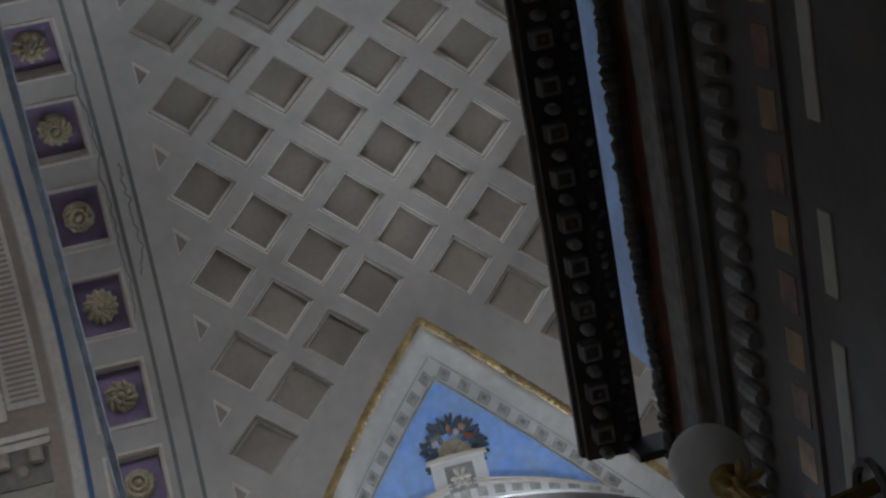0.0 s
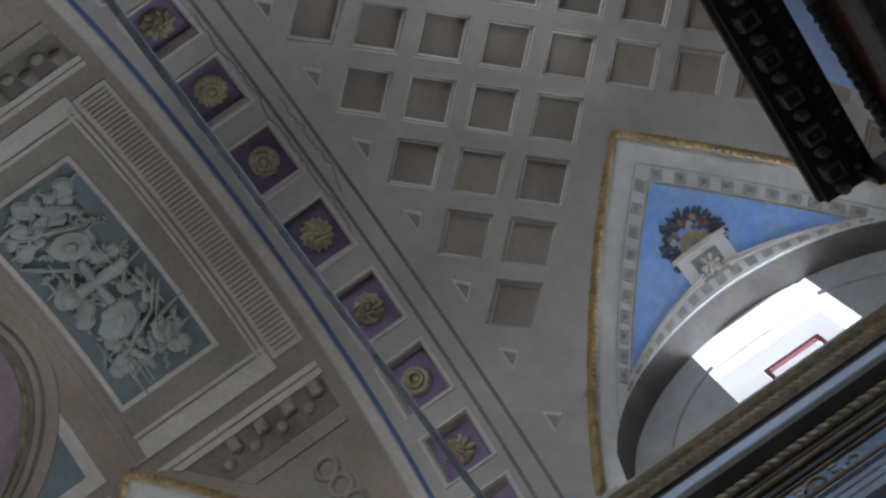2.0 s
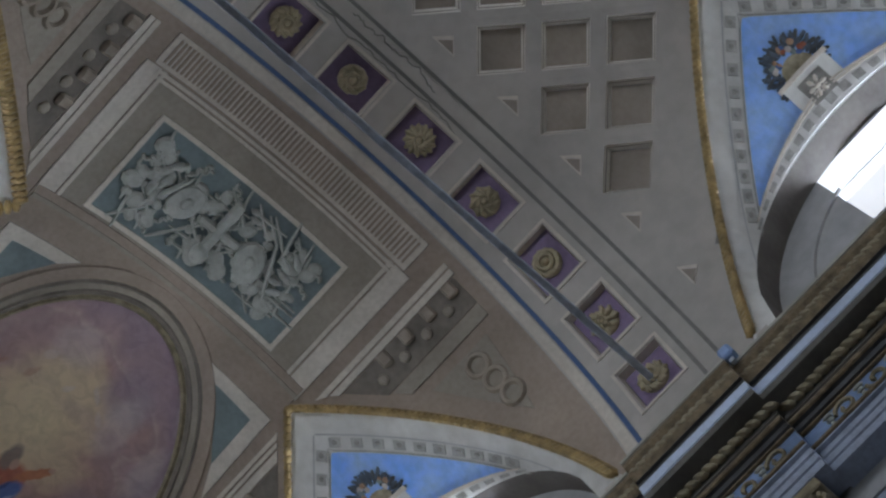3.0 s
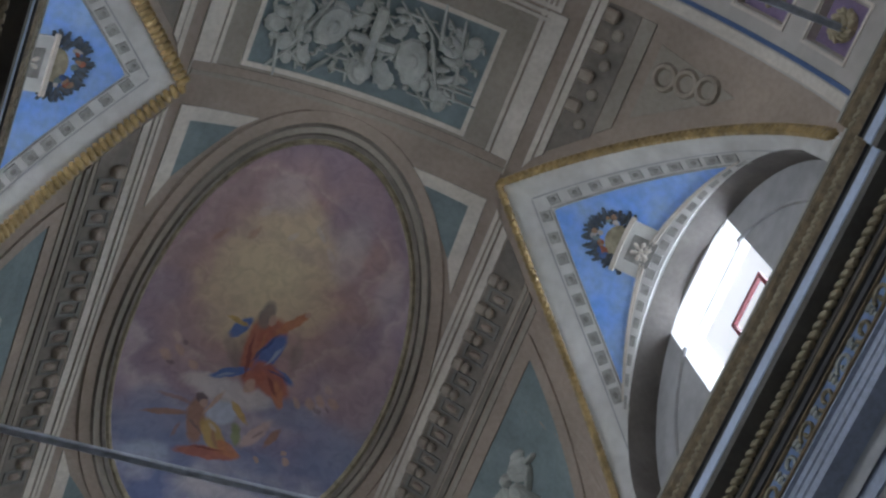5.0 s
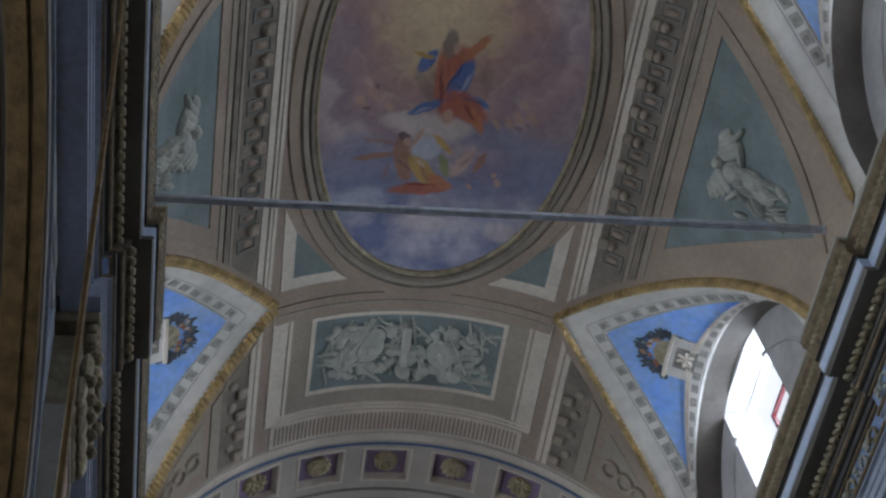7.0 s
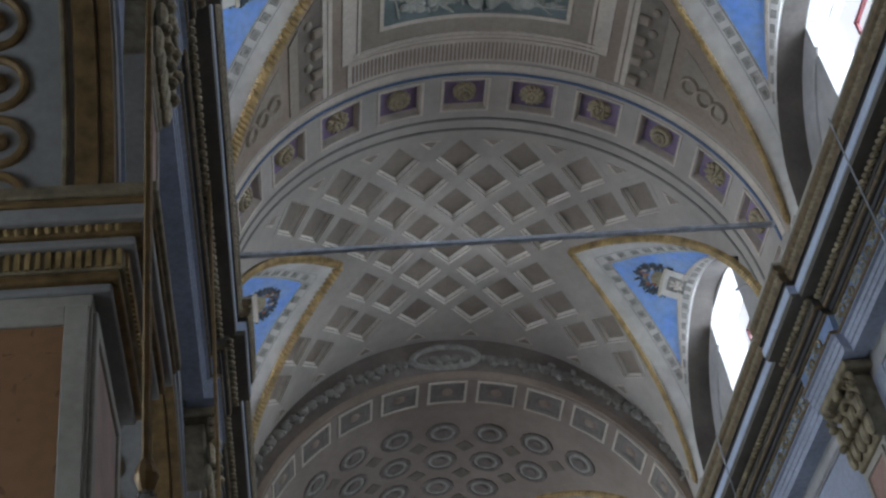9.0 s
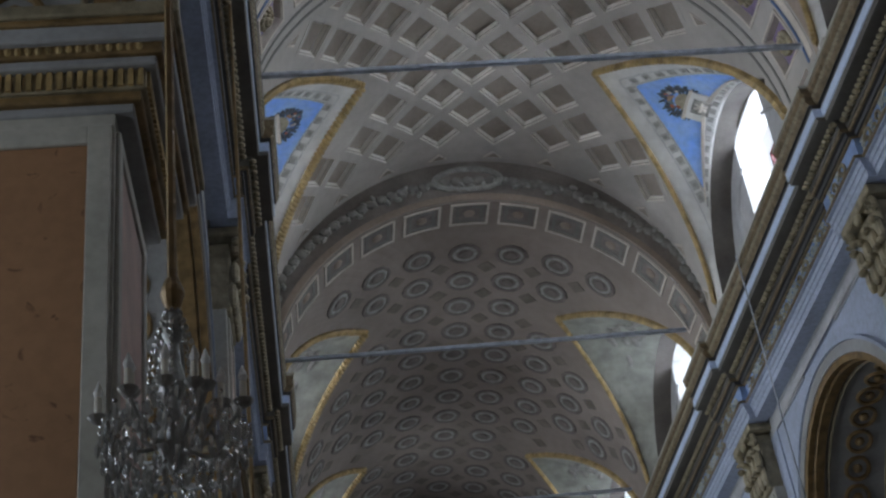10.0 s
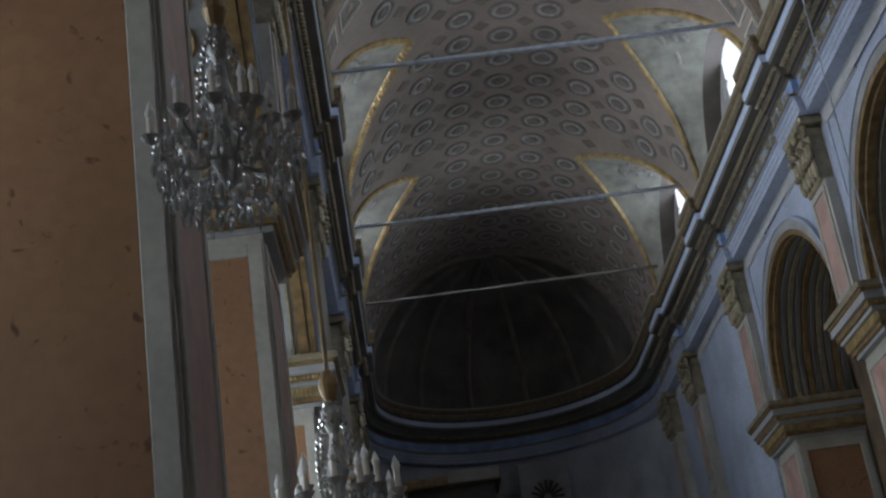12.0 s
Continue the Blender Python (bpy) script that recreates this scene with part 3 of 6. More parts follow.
def coffered_bay(name, y0, y1, first, sign):
    """A bay of the main vault with diamond coffers between y0 and y1; first: the middle of the outermost full row."""
    b = Build()
    dy, ds = 0.62, 7.55 * DEG * NAVE_R
    lo, hi = (y0, y1)
    rows = int((hi - lo) / dy) + 3
    for i in range(-2, rows):
        y = first - sign * dy * i
        for j in range(-13, 14):
            if (i + j) % 2:
                continue
            s = j * ds
            if y < lo - dy or y > hi + dy or abs(s) - ds > edge_s(min(max(y, lo), hi)):
                continue
            inside = lo + 0.72 * dy <= y <= hi - 0.72 * dy
            inside = inside and all(abs(s) + ds * 0.72 * k < edge_s(y + dy * 0.72 * m) - 0.12 for k, m in ((1, 0), (0, 1), (0, -1), (0.5, 0.5), (0.5, -0.5)))
            if inside:
                coffer_tile(b, y, s, dy, ds, place=on_nave)
                continue
            n = 4
            v, f = [], []
            for p in range(n + 1):
                for q in range(n + 1):
                    a_, c_ = p / n, q / n
                    yy = y + dy * (a_ + c_ - 1)
                    ss = s + ds * (a_ - c_)
                    yy = min(max(yy, lo), hi)
                    w = edge_s(yy)
                    v.append((yy, min(max(ss, -w), w), 0.0))
            for p in range(n):
                for q in range(n):
                    k = p * (n + 1) + q
                    f.append((k, k + 1, k + n + 2, k + n + 1))
            b.add(v, f, M_VAULT, on_nave)
            # half coffers along the straight edges of the bay: flat, lit edge and shaded floor by colour
            for edge, sg in ((lo, 1), (hi, -1)):
                if abs(y - edge) < 0.35 and abs(s) < edge_s(edge + sg * 0.3) - 0.5:
                    e0 = edge + sg * 0.16
                    tri = [(e0, s - 0.2), (e0, s + 0.2), (e0 + sg * 0.2, s)]
                    b.take(panel(tri, 0.012), M_LIGHT, on_nave)
                    tri = [(e0 + sg * 0.02, s - 0.12), (e0 + sg * 0.02, s + 0.16), (e0 + sg * 0.15, s + 0.03)]
                    b.take(panel(tri, 0.018), M_COFFER, on_nave)
    return b


def rosette_bm(seed):
    """A flower with a ring of petals and a button in the middle, in the flat."""
    rnd = random.Random(seed)
    bm = bmesh.new()
    me = bpy.data.meshes.new("tmp")
    n = 9 + seed % 2 * 4
    bits = [lump((0, 0, 0.09), (0.055, 0.055, 0.07)), lump((0, 0, 0.0), (0.20, 0.20, 0.075), 0, 20, 6)]
    for ring, (rad, size, h) in enumerate(((0.155, 0.085, 0.055), (0.095, 0.06, 0.10))):
        for i in range(n):
            a = 2 * math.pi * (i + 0.5 * ring) / n + rnd.uniform(-0.08, 0.08)
            bits.append(lump((rad * math.cos(a), rad * math.sin(a), h), (size, size * 0.45, 0.045), a + 0.35 + 0.45 * (seed % 3), 6, 4))
    for x in bits:
        x.to_mesh(me)
        bm.from_mesh(me)
        x.free()
    bpy.data.meshes.remove(me)
    return bm


def rosette_band(name, y0, y1, label, side_line, yc):
    """A transverse band with sunk violet panels, each with an ochre rosette."""
    b = Build()
    ds = 15.4 * DEG * NAVE_R
    ya, yb = yc - 0.32, yc + 0.32
    for j in range(-6, 7):
        s = j * ds
        s0, s1 = max(s - ds / 2, -90 * DEG * NAVE_R), min(s + ds / 2, 90 * DEG * NAVE_R)
        if s0 >= s1:
            continue
        outer, inner = rect(y0, y1, s0, s1), rect(ya, yb, max(s - 0.37, s0), min(s + 0.37, s1))
        for i in range(4):
            k = (i + 1) % 4
            b.take(panel([outer[i], outer[k], inner[k], inner[i]], 0.0), M_VAULT, on_nave)
        v = [(p[0], p[1], 0.0) for p in inner] + [(yc + (p[0] - yc) * 0.93, s + (p[1] - s) * 0.93, -0.12) for p in inner]
        b.add(v, [(i, (i + 1) % 4, 4 + (i + 1) % 4, 4 + i) for i in range(4)], M_LIGHT, on_nave)
        b.add(v[4:], [(0, 1, 2, 3)], M_VIOLET, on_nave)
        # raised rim round the panel
        rim_o, rim_i = rect(ya - 0.06, yb + 0.06, s - 0.43, s + 0.43), rect(ya - 0.02, yb + 0.02, s - 0.39, s + 0.39)
        if abs(j) < 6:
            frame_poly(b, rim_o, rim_i, 0.02, M_LIGHT, on_nave)
    for yl, w, m in side_line:
        b.take(panel(rect(yl, yl + w, -88 * DEG * NAVE_R, 88 * DEG * NAVE_R), 0.015), m, on_nave)
    ob = b.make(name, None, label, "ceiling", kind="structure")
    for j in range(-5, 6):
        s = j * ds
        bm = rosette_bm(j + 20)
        part("rosette", bm, M_ROSE, ob, "ochre plaster rosette", True, lambda x, y, z: on_nave(yc + x, s + y, z - 0.11))
    return ob


def relief(b, y0, y1, s0, s1, count, seed, material, place):
    """A crowded stucco relief: a tall trophy in the middle, shields and banners beside it, staves, bows and leaves."""
    rnd = random.Random(seed)
    ym, half = (y0 + y1) / 2, (y1 - y0) / 2
    b.take(box(ym - half * 0.95, ym + half * 0.8, -0.07, 0.07, 0.0, 0.14, 0.03), material, place)
    b.take(lump((ym + half * 0.75, 0.0, 0.08), (0.16, 0.13, 0.12), 0.3, 9, 6), material, place)
    b.take(box(ym - 0.06, ym + 0.06, -0.34, 0.34, 0.0, 0.12, 0.03), material, place)
    for sd in (1, -1):
        sc = sd * (s1 - s0) * 0.22
        b.take(lump((ym + 0.05 * sd, sc, 0.05), (0.30, 0.23, 0.10), 0.4 * sd, 12, 6), material, place)
        b.take(lump((ym + 0.05 * sd, sc, 0.12), (0.12, 0.09, 0.06), 0.4 * sd, 9, 5), material, place)
        for q in range(5):
            b.take(lump((ym - half * 0.7 + 0.13 * q, sc * 1.75 + 0.05 * (-1) ** q, 0.05), (0.14, 0.06, 0.08), 0.9 * sd + 0.3 * q, 7, 5), material, place)
        b.take(lump((ym, sc * 1.5, 0.06), (half * 0.95, 0.035, 0.07), 0.45 * sd, 6, 4), material, place)
    for i in range(count):
        y, s = rnd.uniform(y0, y1), rnd.uniform(s0, s1)
        k = i % 5
        a = rnd.uniform(0, 6.28)
        if k == 0:
            r = rnd.uniform(0.09, 0.17)
            b.take(lump((y, s, 0.02), (r, r * 0.8, 0.07), a, 10, 5), material, place)
        elif k == 1:
            L = rnd.uniform(0.25, 0.5)
            b.take(lump((y, s, 0.03), (L * 0.8, 0.028, 0.045), rnd.choice((0.9, -0.7, 1.6, 0.2)), 6, 4), material, place)
        elif k == 2:
            for q in range(4):
                b.take(lump((y + 0.06 * q * math.cos(a), s + 0.06 * q * math.sin(a), 0.02), (0.055, 0.03, 0.045), a + 0.9 * (-1) ** q, 6, 4), material, place)
        else:
            r = rnd.uniform(0.04, 0.09)
            b.take(lump((y, s, 0.02), (r, r * rnd.uniform(0.5, 1), 0.06), a, 7, 4), material, place)


LINES_A = [(0.62, 0.05, M_LINE), (0.88, 0.05, M_LINE), (1.95, 0.06, M_BLUELINE), (2.03, 0.14, M_LIGHT)]
bay_0 = coffered_bay("ceiling", -6.6, 0.45, -0.2, 1).make("ceiling_1", None, "barrel vault of grey plaster with sunk diamond coffers", "ceiling", kind="structure")
rosette_band("ceiling_2", 0.45, 2.2, "transverse vault band with violet panels and ochre rosettes", LINES_A, 1.40)

rnd = random.Random(21)
cracks = Build()
for s0_, s1_, yc_ in ((-2.2, 1.6, 0.99), (-0.6, 0.9, 0.74)):
    pts, yy = [], yc_
    for i in range(46):
        yy += rnd.uniform(-0.03, 0.03) + 0.25 * (yc_ - yy)
        pts.append(on_nave(yy, s0_ + (s1_ - s0_) * i / 45, 0.004))
    cracks.take(tube(pts, 0.009, 5), M_LINE)
cracks.make("plaster_crack", None, "thin dark crack in the vault plaster", "crack", kind="structure")

# the bay with the oval painting
b = Build()
Y0, Y1, YM = 2.2, 15.55, 8.93
vault_sheet(b, on_nave, Y0, Y1, M_FIELD)
for sg in (1, -1):
    def fy(y, sg=sg):
        return YM + sg * (y - YM)
    # end frame: toothed strip, fillets, flat field, relief panel
    b.take(panel(rect(fy(2.32), fy(2.80), -2.2, 2.2), 0.02), M_LIGHT, on_nave)
    for i in range(60):
        s = -2.1 + 4.2 * i / 59
        b.take(panel(rect(fy(2.38), fy(2.74), s - 0.017, s + 0.017), 0.034, (2, 2)), M_FIELD, on_nave)
    for y_a, y_b, h in ((2.84, 2.89, 0.03), (2.92, 2.97, 0.03)):
        b.take(panel(rect(fy(y_a), fy(y_b), -2.1, 2.1), h), M_LIGHT, on_nave)
    b.take(panel(rect(fy(2.98), fy(5.1), -1.95, 1.95), 0.008), M_GREEN, on_nave)
    for s_a, s_b in ((1.96, 2.02), (2.05, 2.32)):
        for q in (1, -1):
            b.take(panel(rect(fy(2.82), fy(5.1), q * s_a, q * s_b), 0.022), M_LIGHT, on_nave)
    frame_poly(b, rect(fy(3.28), fy(4.85), -1.62, 1.62), rect(fy(3.35), fy(4.78), -1.55, 1.55), 0.03, M_LIGHT, on_nave)
    b.take(panel(rect(fy(3.35), fy(4.78), -1.55, 1.55), 0.012), M_TEAL, on_nave)
    relief(b, min(fy(3.55), fy(4.6)), max(fy(3.55), fy(4.6)), -1.35, 1.35, 230, 5 + sg, M_STUCCO, on_nave)
    b.take(panel(rect(fy(4.9), fy(5.22), -2.3, 2.3), 0.03), M_FIELD, on_nave)
    b.take(panel(rect(fy(5.02), fy(5.08), -2.3, 2.3), 0.045), M_GREEN, on_nave)
    for q in (1, -1):
        # long mouldings and bracket frieze of the ends
        b.take(panel([(fy(2.35), q * 2.52), (fy(4.9), q * 2.52), (fy(4.75), q * 2.60), (fy(2.35), q * 2.60)], 0.02), M_LIGHT, on_nave)
        b.take(panel([(fy(2.35), q * 2.63), (fy(4.7), q * 2.63), (fy(4.6), q * 2.72), (fy(2.35), q * 2.72)], 0.03), M_LIGHT, on_nave)
        b.take(panel([(fy(2.4), q * 2.74), (fy(4.55), q * 2.74), (fy(4.1), q * 3.22), (fy(2.4), q * 3.22)], 0.01), M_DARKF, on_nave)
        b.take(panel([(fy(2.4), q * 3.24), (fy(4.05), q * 3.24), (fy(3.85), q * 3.45), (fy(2.4), q * 3.45)], 0.025), M_GREEN, on_nave)
        for i in range(4):
            yy = 2.55 + 0.42 * i
            b.take(box(-0.09, 0.09, -0.12, 0.1, 0, 0.09, 0.03), M_BRACKET, lambda x, y, z, yy=yy: on_nave(fy(yy) + x, q * 2.85 + y, z))
            b.take(lump((0, 0, 0.02), (0.09, 0.09, 0.04)), M_GREEN, lambda x, y, z, yy=yy: on_nave(fy(yy + 0.2) + x, q * 3.02 + y, z))
        tri = [(fy(2.6), q * 3.62), (fy(3.62), q * 3.62), (fy(2.75), q * 4.9)]
        b.take(panel(tri, 0.012), M_GREEN, on_nave)
        for i in range(3):
            ring = lathe([(0.10, 0.0), (0.13, 0.05), (0.17, 0.05), (0.20, 0.0)], 14)
            b.take(ring, M_BRACKET, lambda x, y, z, i=i: on_nave(fy(2.95 - 0.06 * i) + x, q * (3.85 + 0.32 * i) + y, z + 0.01))
        # small painted triangles round the oval
        tri_o = [(fy(5.52), q * 2.25), (fy(5.52), q * 1.1), (fy(7.0), q * 2.3)]
        tri_i = [(fy(5.72), q * 2.05), (fy(5.70), q * 1.35), (fy(6.55), q * 2.07)]
        b.take(panel([tri_o[0], tri_o[1], tri_i[1], tri_i[0]], 0.02), M_LIGHT, on_nave)
        b.take(panel([tri_o[0], tri_i[0], tri_i[2], tri_o[2]], 0.02), M_LIGHT, on_nave)
        b.take(panel(tri_i, 0.012), M_TEAL, on_nave)
for q in (1, -1):
    for s_a, s_b, h, m in ((2.44, 2.50, 0.02, M_LIGHT), (2.53, 2.58, 0.03, M_LIGHT), (2.61, 2.72, 0.02, M_LIGHT), (2.74, 3.22, 0.008, M_DARKF), (3.24, 3.3, 0.02, M_GREEN), (3.34, 3.42, 0.03, M_DARKF), (3.46, 3.54, 0.02, M_GREEN)):
        g = groin_dy(s_a / NAVE_R / DEG - GROIN_0) + 0.22
        g2 = groin_dy(s_b / NAVE_R / DEG - GROIN_0) + 0.22
        b.take(panel([(5.24 + g, q * s_a), (12.6 - g, q * s_a), (12.6 - g2, q * s_b), (5.24 + g2, q * s_b)], h), m, on_nave)
    for i in range(12):
        yy = 6.5 + 0.45 * i
        if yy > 11.4:
            break
        b.take(box(-0.09, 0.09, -0.12, 0.05, 0, 0.10, 0.03), M_BRACKET, lambda x, y, z: on_nave(yy + x, q * 2.84 + y, z))
        b.take(lump((0, 0, 0.05), (0.085, 0.07, 0.07), 0, 8, 5), M_BRACKET, lambda x, y, z: on_nave(yy + x, q * 2.95 + y, z))
        frame_poly(b, rect(yy + 0.11, yy + 0.34, q * 2.80, q * 3.16), rect(yy + 0.14, yy + 0.31, q * 2.84, q * 3.12), 0.03, M_LINE, on_nave)
        b.take(lump((0, 0, 0.015), (0.055, 0.10, 0.035)), M_FIELD, lambda x, y, z: on_nave(yy + 0.225 + x, q * 2.98 + y, z))
    # sloping panel between two lunettes with a winged stucco shape
    tri_o = [(6.92, q * 3.60), (10.94, q * 3.60), (8.93, q * 6.6)]
    tri_i = [(7.22, q * 3.76), (10.64, q * 3.76), (8.93, q * 6.25)]
    frame_poly(b, tri_o, tri_i, 0.03, M_FIELD, on_nave)
    b.take(panel(tri_i, 0.012), M_TEAL, on_nave)
    wing = random.Random(3)
    bits = [(8.93, 4.22, (0.11, 0.10, 0.12), 0.0), (8.95, 4.52, (0.17, 0.20, 0.14), 0.0), (8.9, 4.85, (0.20, 0.16, 0.13), 1.4), (8.98, 5.12, (0.24, 0.13, 0.11), 1.7), (8.66, 4.55, (0.22, 0.06, 0.10), 0.5), (8.42, 4.42, (0.14, 0.05, 0.08), -0.3), (9.25, 4.62, (0.2, 0.06, 0.10), 2.5), (9.46, 4.82, (0.13, 0.05, 0.08), 1.8), (8.78, 5.42, (0.18, 0.06, 0.08), 1.3), (9.1, 5.48, (0.18, 0.06, 0.08), 1.8)]
    for k_ in range(4):
        bits.append((8.76 - 0.08 * k_, 4.36 - 0.05 * k_, (0.24 - 0.03 * k_, 0.085, 0.05), 2.2 + 0.16 * k_))
        bits.append((9.14 + 0.08 * k_, 4.38 - 0.05 * k_, (0.24 - 0.03 * k_, 0.085, 0.05), 0.95 - 0.16 * k_))
    for k_ in range(16):
        bits.append((8.95 + wing.uniform(-0.3, 0.3), wing.uniform(4.7, 5.5), (wing.uniform(0.12, 0.24), 0.035, 0.13), wing.uniform(0.9, 2.2)))
    for yy, ss, sz, a in bits:
        b.take(lump((yy, q * ss, 0.02), sz, q * a, 8, 5), M_STUCCO, on_nave)
# the oval: moulded ring and painting
def on_oval(y, s_, h):
    return on_nave(y, s_ + 0.06, h)


b.make("ceiling_3", None, "barrel vault with painted frames, stucco reliefs and an oval fresco surround", "ceiling", kind="structure")

fresco = Build()
v, f = [(YM, 0.0, 0.02)], []
for k in range(1, 13):
    v += [(p[0], p[1], 0.02) for p in oval(YM, 3.30 * k / 12, 1.98 * k / 12, 48)]
f += [(0, 1 + i, 1 + (i + 1) % 48) for i in range(48)]
for k in range(11):
    f += [(1 + 48 * k + i, 1 + 48 * (k + 1) + i, 1 + 48 * (k + 1) + (i + 1) % 48, 1 + 48 * k + (i + 1) % 48) for i in range(48)]
fresco.add(v, f, M_FRESCO, on_oval)
painting = fresco.make("fresco", None, "oval ceiling fresco of mauve, cream and blue clouds in moulded frames", "painting")
for name, profile, m_, text in (
        ("gilt_frame", [(0.0, 0.012), (0.02, 0.05), (0.06, 0.07), (0.10, 0.05)], M_OLDGOLD, "dull gilt inner frame"),
        ("dark_moulding", [(0.10, 0.05), (0.12, 0.09), (0.17, 0.10), (0.19, 0.06)], M_DARKF, "dark brown moulding"),
        ("flat_band", [(0.19, 0.06), (0.27, 0.06)], M_GREEN, "grey green flat band"),
        ("dark_moulding", [(0.27, 0.06), (0.30, 0.09), (0.33, 0.05)], M_DARKF, "dark brown moulding"),
        ("outer_band", [(0.33, 0.05), (0.50, 0.04), (0.51, 0.0)], M_FIELD, "brown painted outer band")):
    ring_b = Build()
    oval_ring(ring_b, YM, 3.29, 1.97, profile, m_, on_oval)
    ring_b.make(name, painting, text)

LINES_B = [(15.6, 0.14, M_LIGHT), (15.8, 0.05, M_BLUELINE), (16.85, 0.05, M_LINE), (17.1, 0.05, M_LINE)]
rosette_band("ceiling_4", 15.55, 17.2, "transverse vault band with violet panels and ochre rosettes", LINES_B, 16.30)
coffered_bay("ceiling", 17.2, 23.2, 17.85, -1).make("ceiling_5", None, "barrel vault of warm grey plaster with sunk diamond coffers", "ceiling", kind="structure")

# the chancel arch: a face with a garland, a band of sunk panels and the lower vault with round coffers
b = Build()
n = 60
v, f = [], []
for i in range(n + 1):
    a = (-90 + 180 * i / n) * DEG
    lo_p = (CX + CHAN_R * math.sin(a), 23.2, E + CHAN_Z + CHAN_R * math.cos(a))
    hi_p = (CX + (NAVE_R + 0.02) * math.sin(a), 23.2, E + NAVE_Z + (NAVE_R + 0.02) * math.cos(a))
    v += [lo_p, hi_p]
f = [(2 * i, 2 * i + 1, 2 * i + 3, 2 * i + 2) for i in range(n)]
b.add(v, f, M_FACE)


def on_face(u, w, h):
    """On the face of the chancel arch: u along the arc, w from its lower edge up, h out of it."""
    a = u / CHAN_R
    return CX + (CHAN_R + w) * math.sin(a), 23.2 - h, E + CHAN_Z + (CHAN_R + w) * math.cos(a) + 0.0


rnd = random.Random(8)
for i in range(-26, 27):
    u = i * 0.21
    k = 0.5 if abs(i) < 22 else 0.35
    b.take(lump((u, k, 0.03), (0.13, 0.12, 0.07), rnd.uniform(0, 3), 7, 4), M_GREYSQ, on_face)
    b.take(lump((u + 0.08, k + rnd.uniform(-0.16, 0.16), 0.04), (0.09, 0.05, 0.06), rnd.uniform(0, 3), 6, 4), M_MIDGREY, on_face)
ring = [(0.62 * math.cos(t * DEG), 0.52 + 0.27 * math.sin(t * DEG), 0.07) for t in range(0, 361, 15)]
b.take(tube(ring, 0.06), M_MIDGREY, on_face)
b.take(panel([(0.55 * math.cos(t * DEG), 0.52 + 0.22 * math.sin(t * DEG)) for t in range(0, 360, 20)], 0.04, (3, 3)), M_FACE, on_face)
b.take(panel([(-6.5, 0.02), (6.5, 0.02), (6.5, 0.16), (-6.5, 0.16)], 0.05, (0.2, 1)), M_FIELD, on_face)
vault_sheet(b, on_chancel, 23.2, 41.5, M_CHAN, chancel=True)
ds = 13.6 * DEG * CHAN_R
for j in range(-6, 7):
    s = (j + 0.0) * ds
    rr = rect(23.3, 23.95, s - 0.36, s + 0.36)
    frame_poly(b, rect(23.26, 23.99, s - 0.41, s + 0.41), rr, 0.03, M_LIGHT, on_chancel)
    b.take(panel(rr, 0.006), M_INK, on_chancel)
    frame_poly(b, rect(23.36, 23.89, s - 0.29, s + 0.29), rect(23.42, 23.83, s - 0.22, s + 0.22), 0.015, M_LINE, on_chancel)
    b.take(lump((23.62, s, 0.0), (0.13, 0.13, 0.05)), M_FIELD, on_chancel)
for i in range(16):
    y = 25.1 + 1.07 * i
    for j in range(-6, 7):
        s = j * ds
        if abs(s) + 0.40 < min(edge_s(y + d, True) for d in (-0.36, 0, 0.36)):
            ring = lathe([(0.375, 0.0), (0.365, 0.03), (0.30, 0.03), (0.285, 0.008), (0.20, 0.010)], 12)
            b.take(ring, M_INK, lambda x, yy, z: on_chancel(y + x, s + yy, z + 0.006))
            b.take(lathe([(0.275, 0.010), (0.265, 0.028), (0.205, 0.028), (0.20, 0.010)], 12), M_MIDGREY, lambda x, yy, z: on_chancel(y + x, s + yy, z + 0.006))
            b.take(lathe([(0.20, 0.012), (0.13, 0.014), (0.11, 0.04), (0.0, 0.045)], 10), M_INK, lambda x, yy, z: on_chancel(y + x, s + yy, z))
        s2 = s + ds / 2
        if abs(s2) + 0.35 < min(edge_s(y + 0.53 + d, True) for d in (-0.25, 0, 0.25)) and j < 6:
            b.take(panel(diamond(y + 0.53, s2, 0.21, 0.21), 0.014, (2, 2)), M_DARKF, on_chancel)
b.make("ceiling_6", None, "lower chancel vault with octagonal painted coffers behind an arch with a garland", "ceiling", kind="structure")

# the apse: a half dome, coloured dark for the dim light there, over a curved wall
b = Build()
n, k = 40, 16
v, f = [], []
for i in range(n + 1):
    a = math.pi * i / n
    for j in range(k + 1):
        e_ = math.pi / 2 * j / k
        v.append((CX - CHAN_R * math.cos(a) * math.cos(e_), 41.5 + CHAN_R * math.sin(a) * math.cos(e_), E + CHAN_Z + CHAN_R * math.sin(e_)))
for i in range(n):
    for j in range(k):
        a = i * (k + 1) + j
        f.append((a, a + 1, a + k + 2, a + k + 1))
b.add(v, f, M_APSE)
for i in range(1, 7):
    a = math.pi * i / 7
    rib = [(CX - (CHAN_R - 0.04) * math.cos(a) * math.cos(t * DEG), 41.5 + (CHAN_R - 0.04) * math.sin(a) * math.cos(t * DEG), E + CHAN_Z + (CHAN_R - 0.04) * math.sin(t * DEG)) for t in range(0, 88, 6)]
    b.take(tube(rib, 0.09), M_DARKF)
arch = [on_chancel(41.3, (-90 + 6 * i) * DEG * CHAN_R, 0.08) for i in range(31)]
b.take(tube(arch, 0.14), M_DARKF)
b.make("ceiling_7", None, "half dome with ribs over the apse, gloom put into its colour", "ceiling", kind="structure")


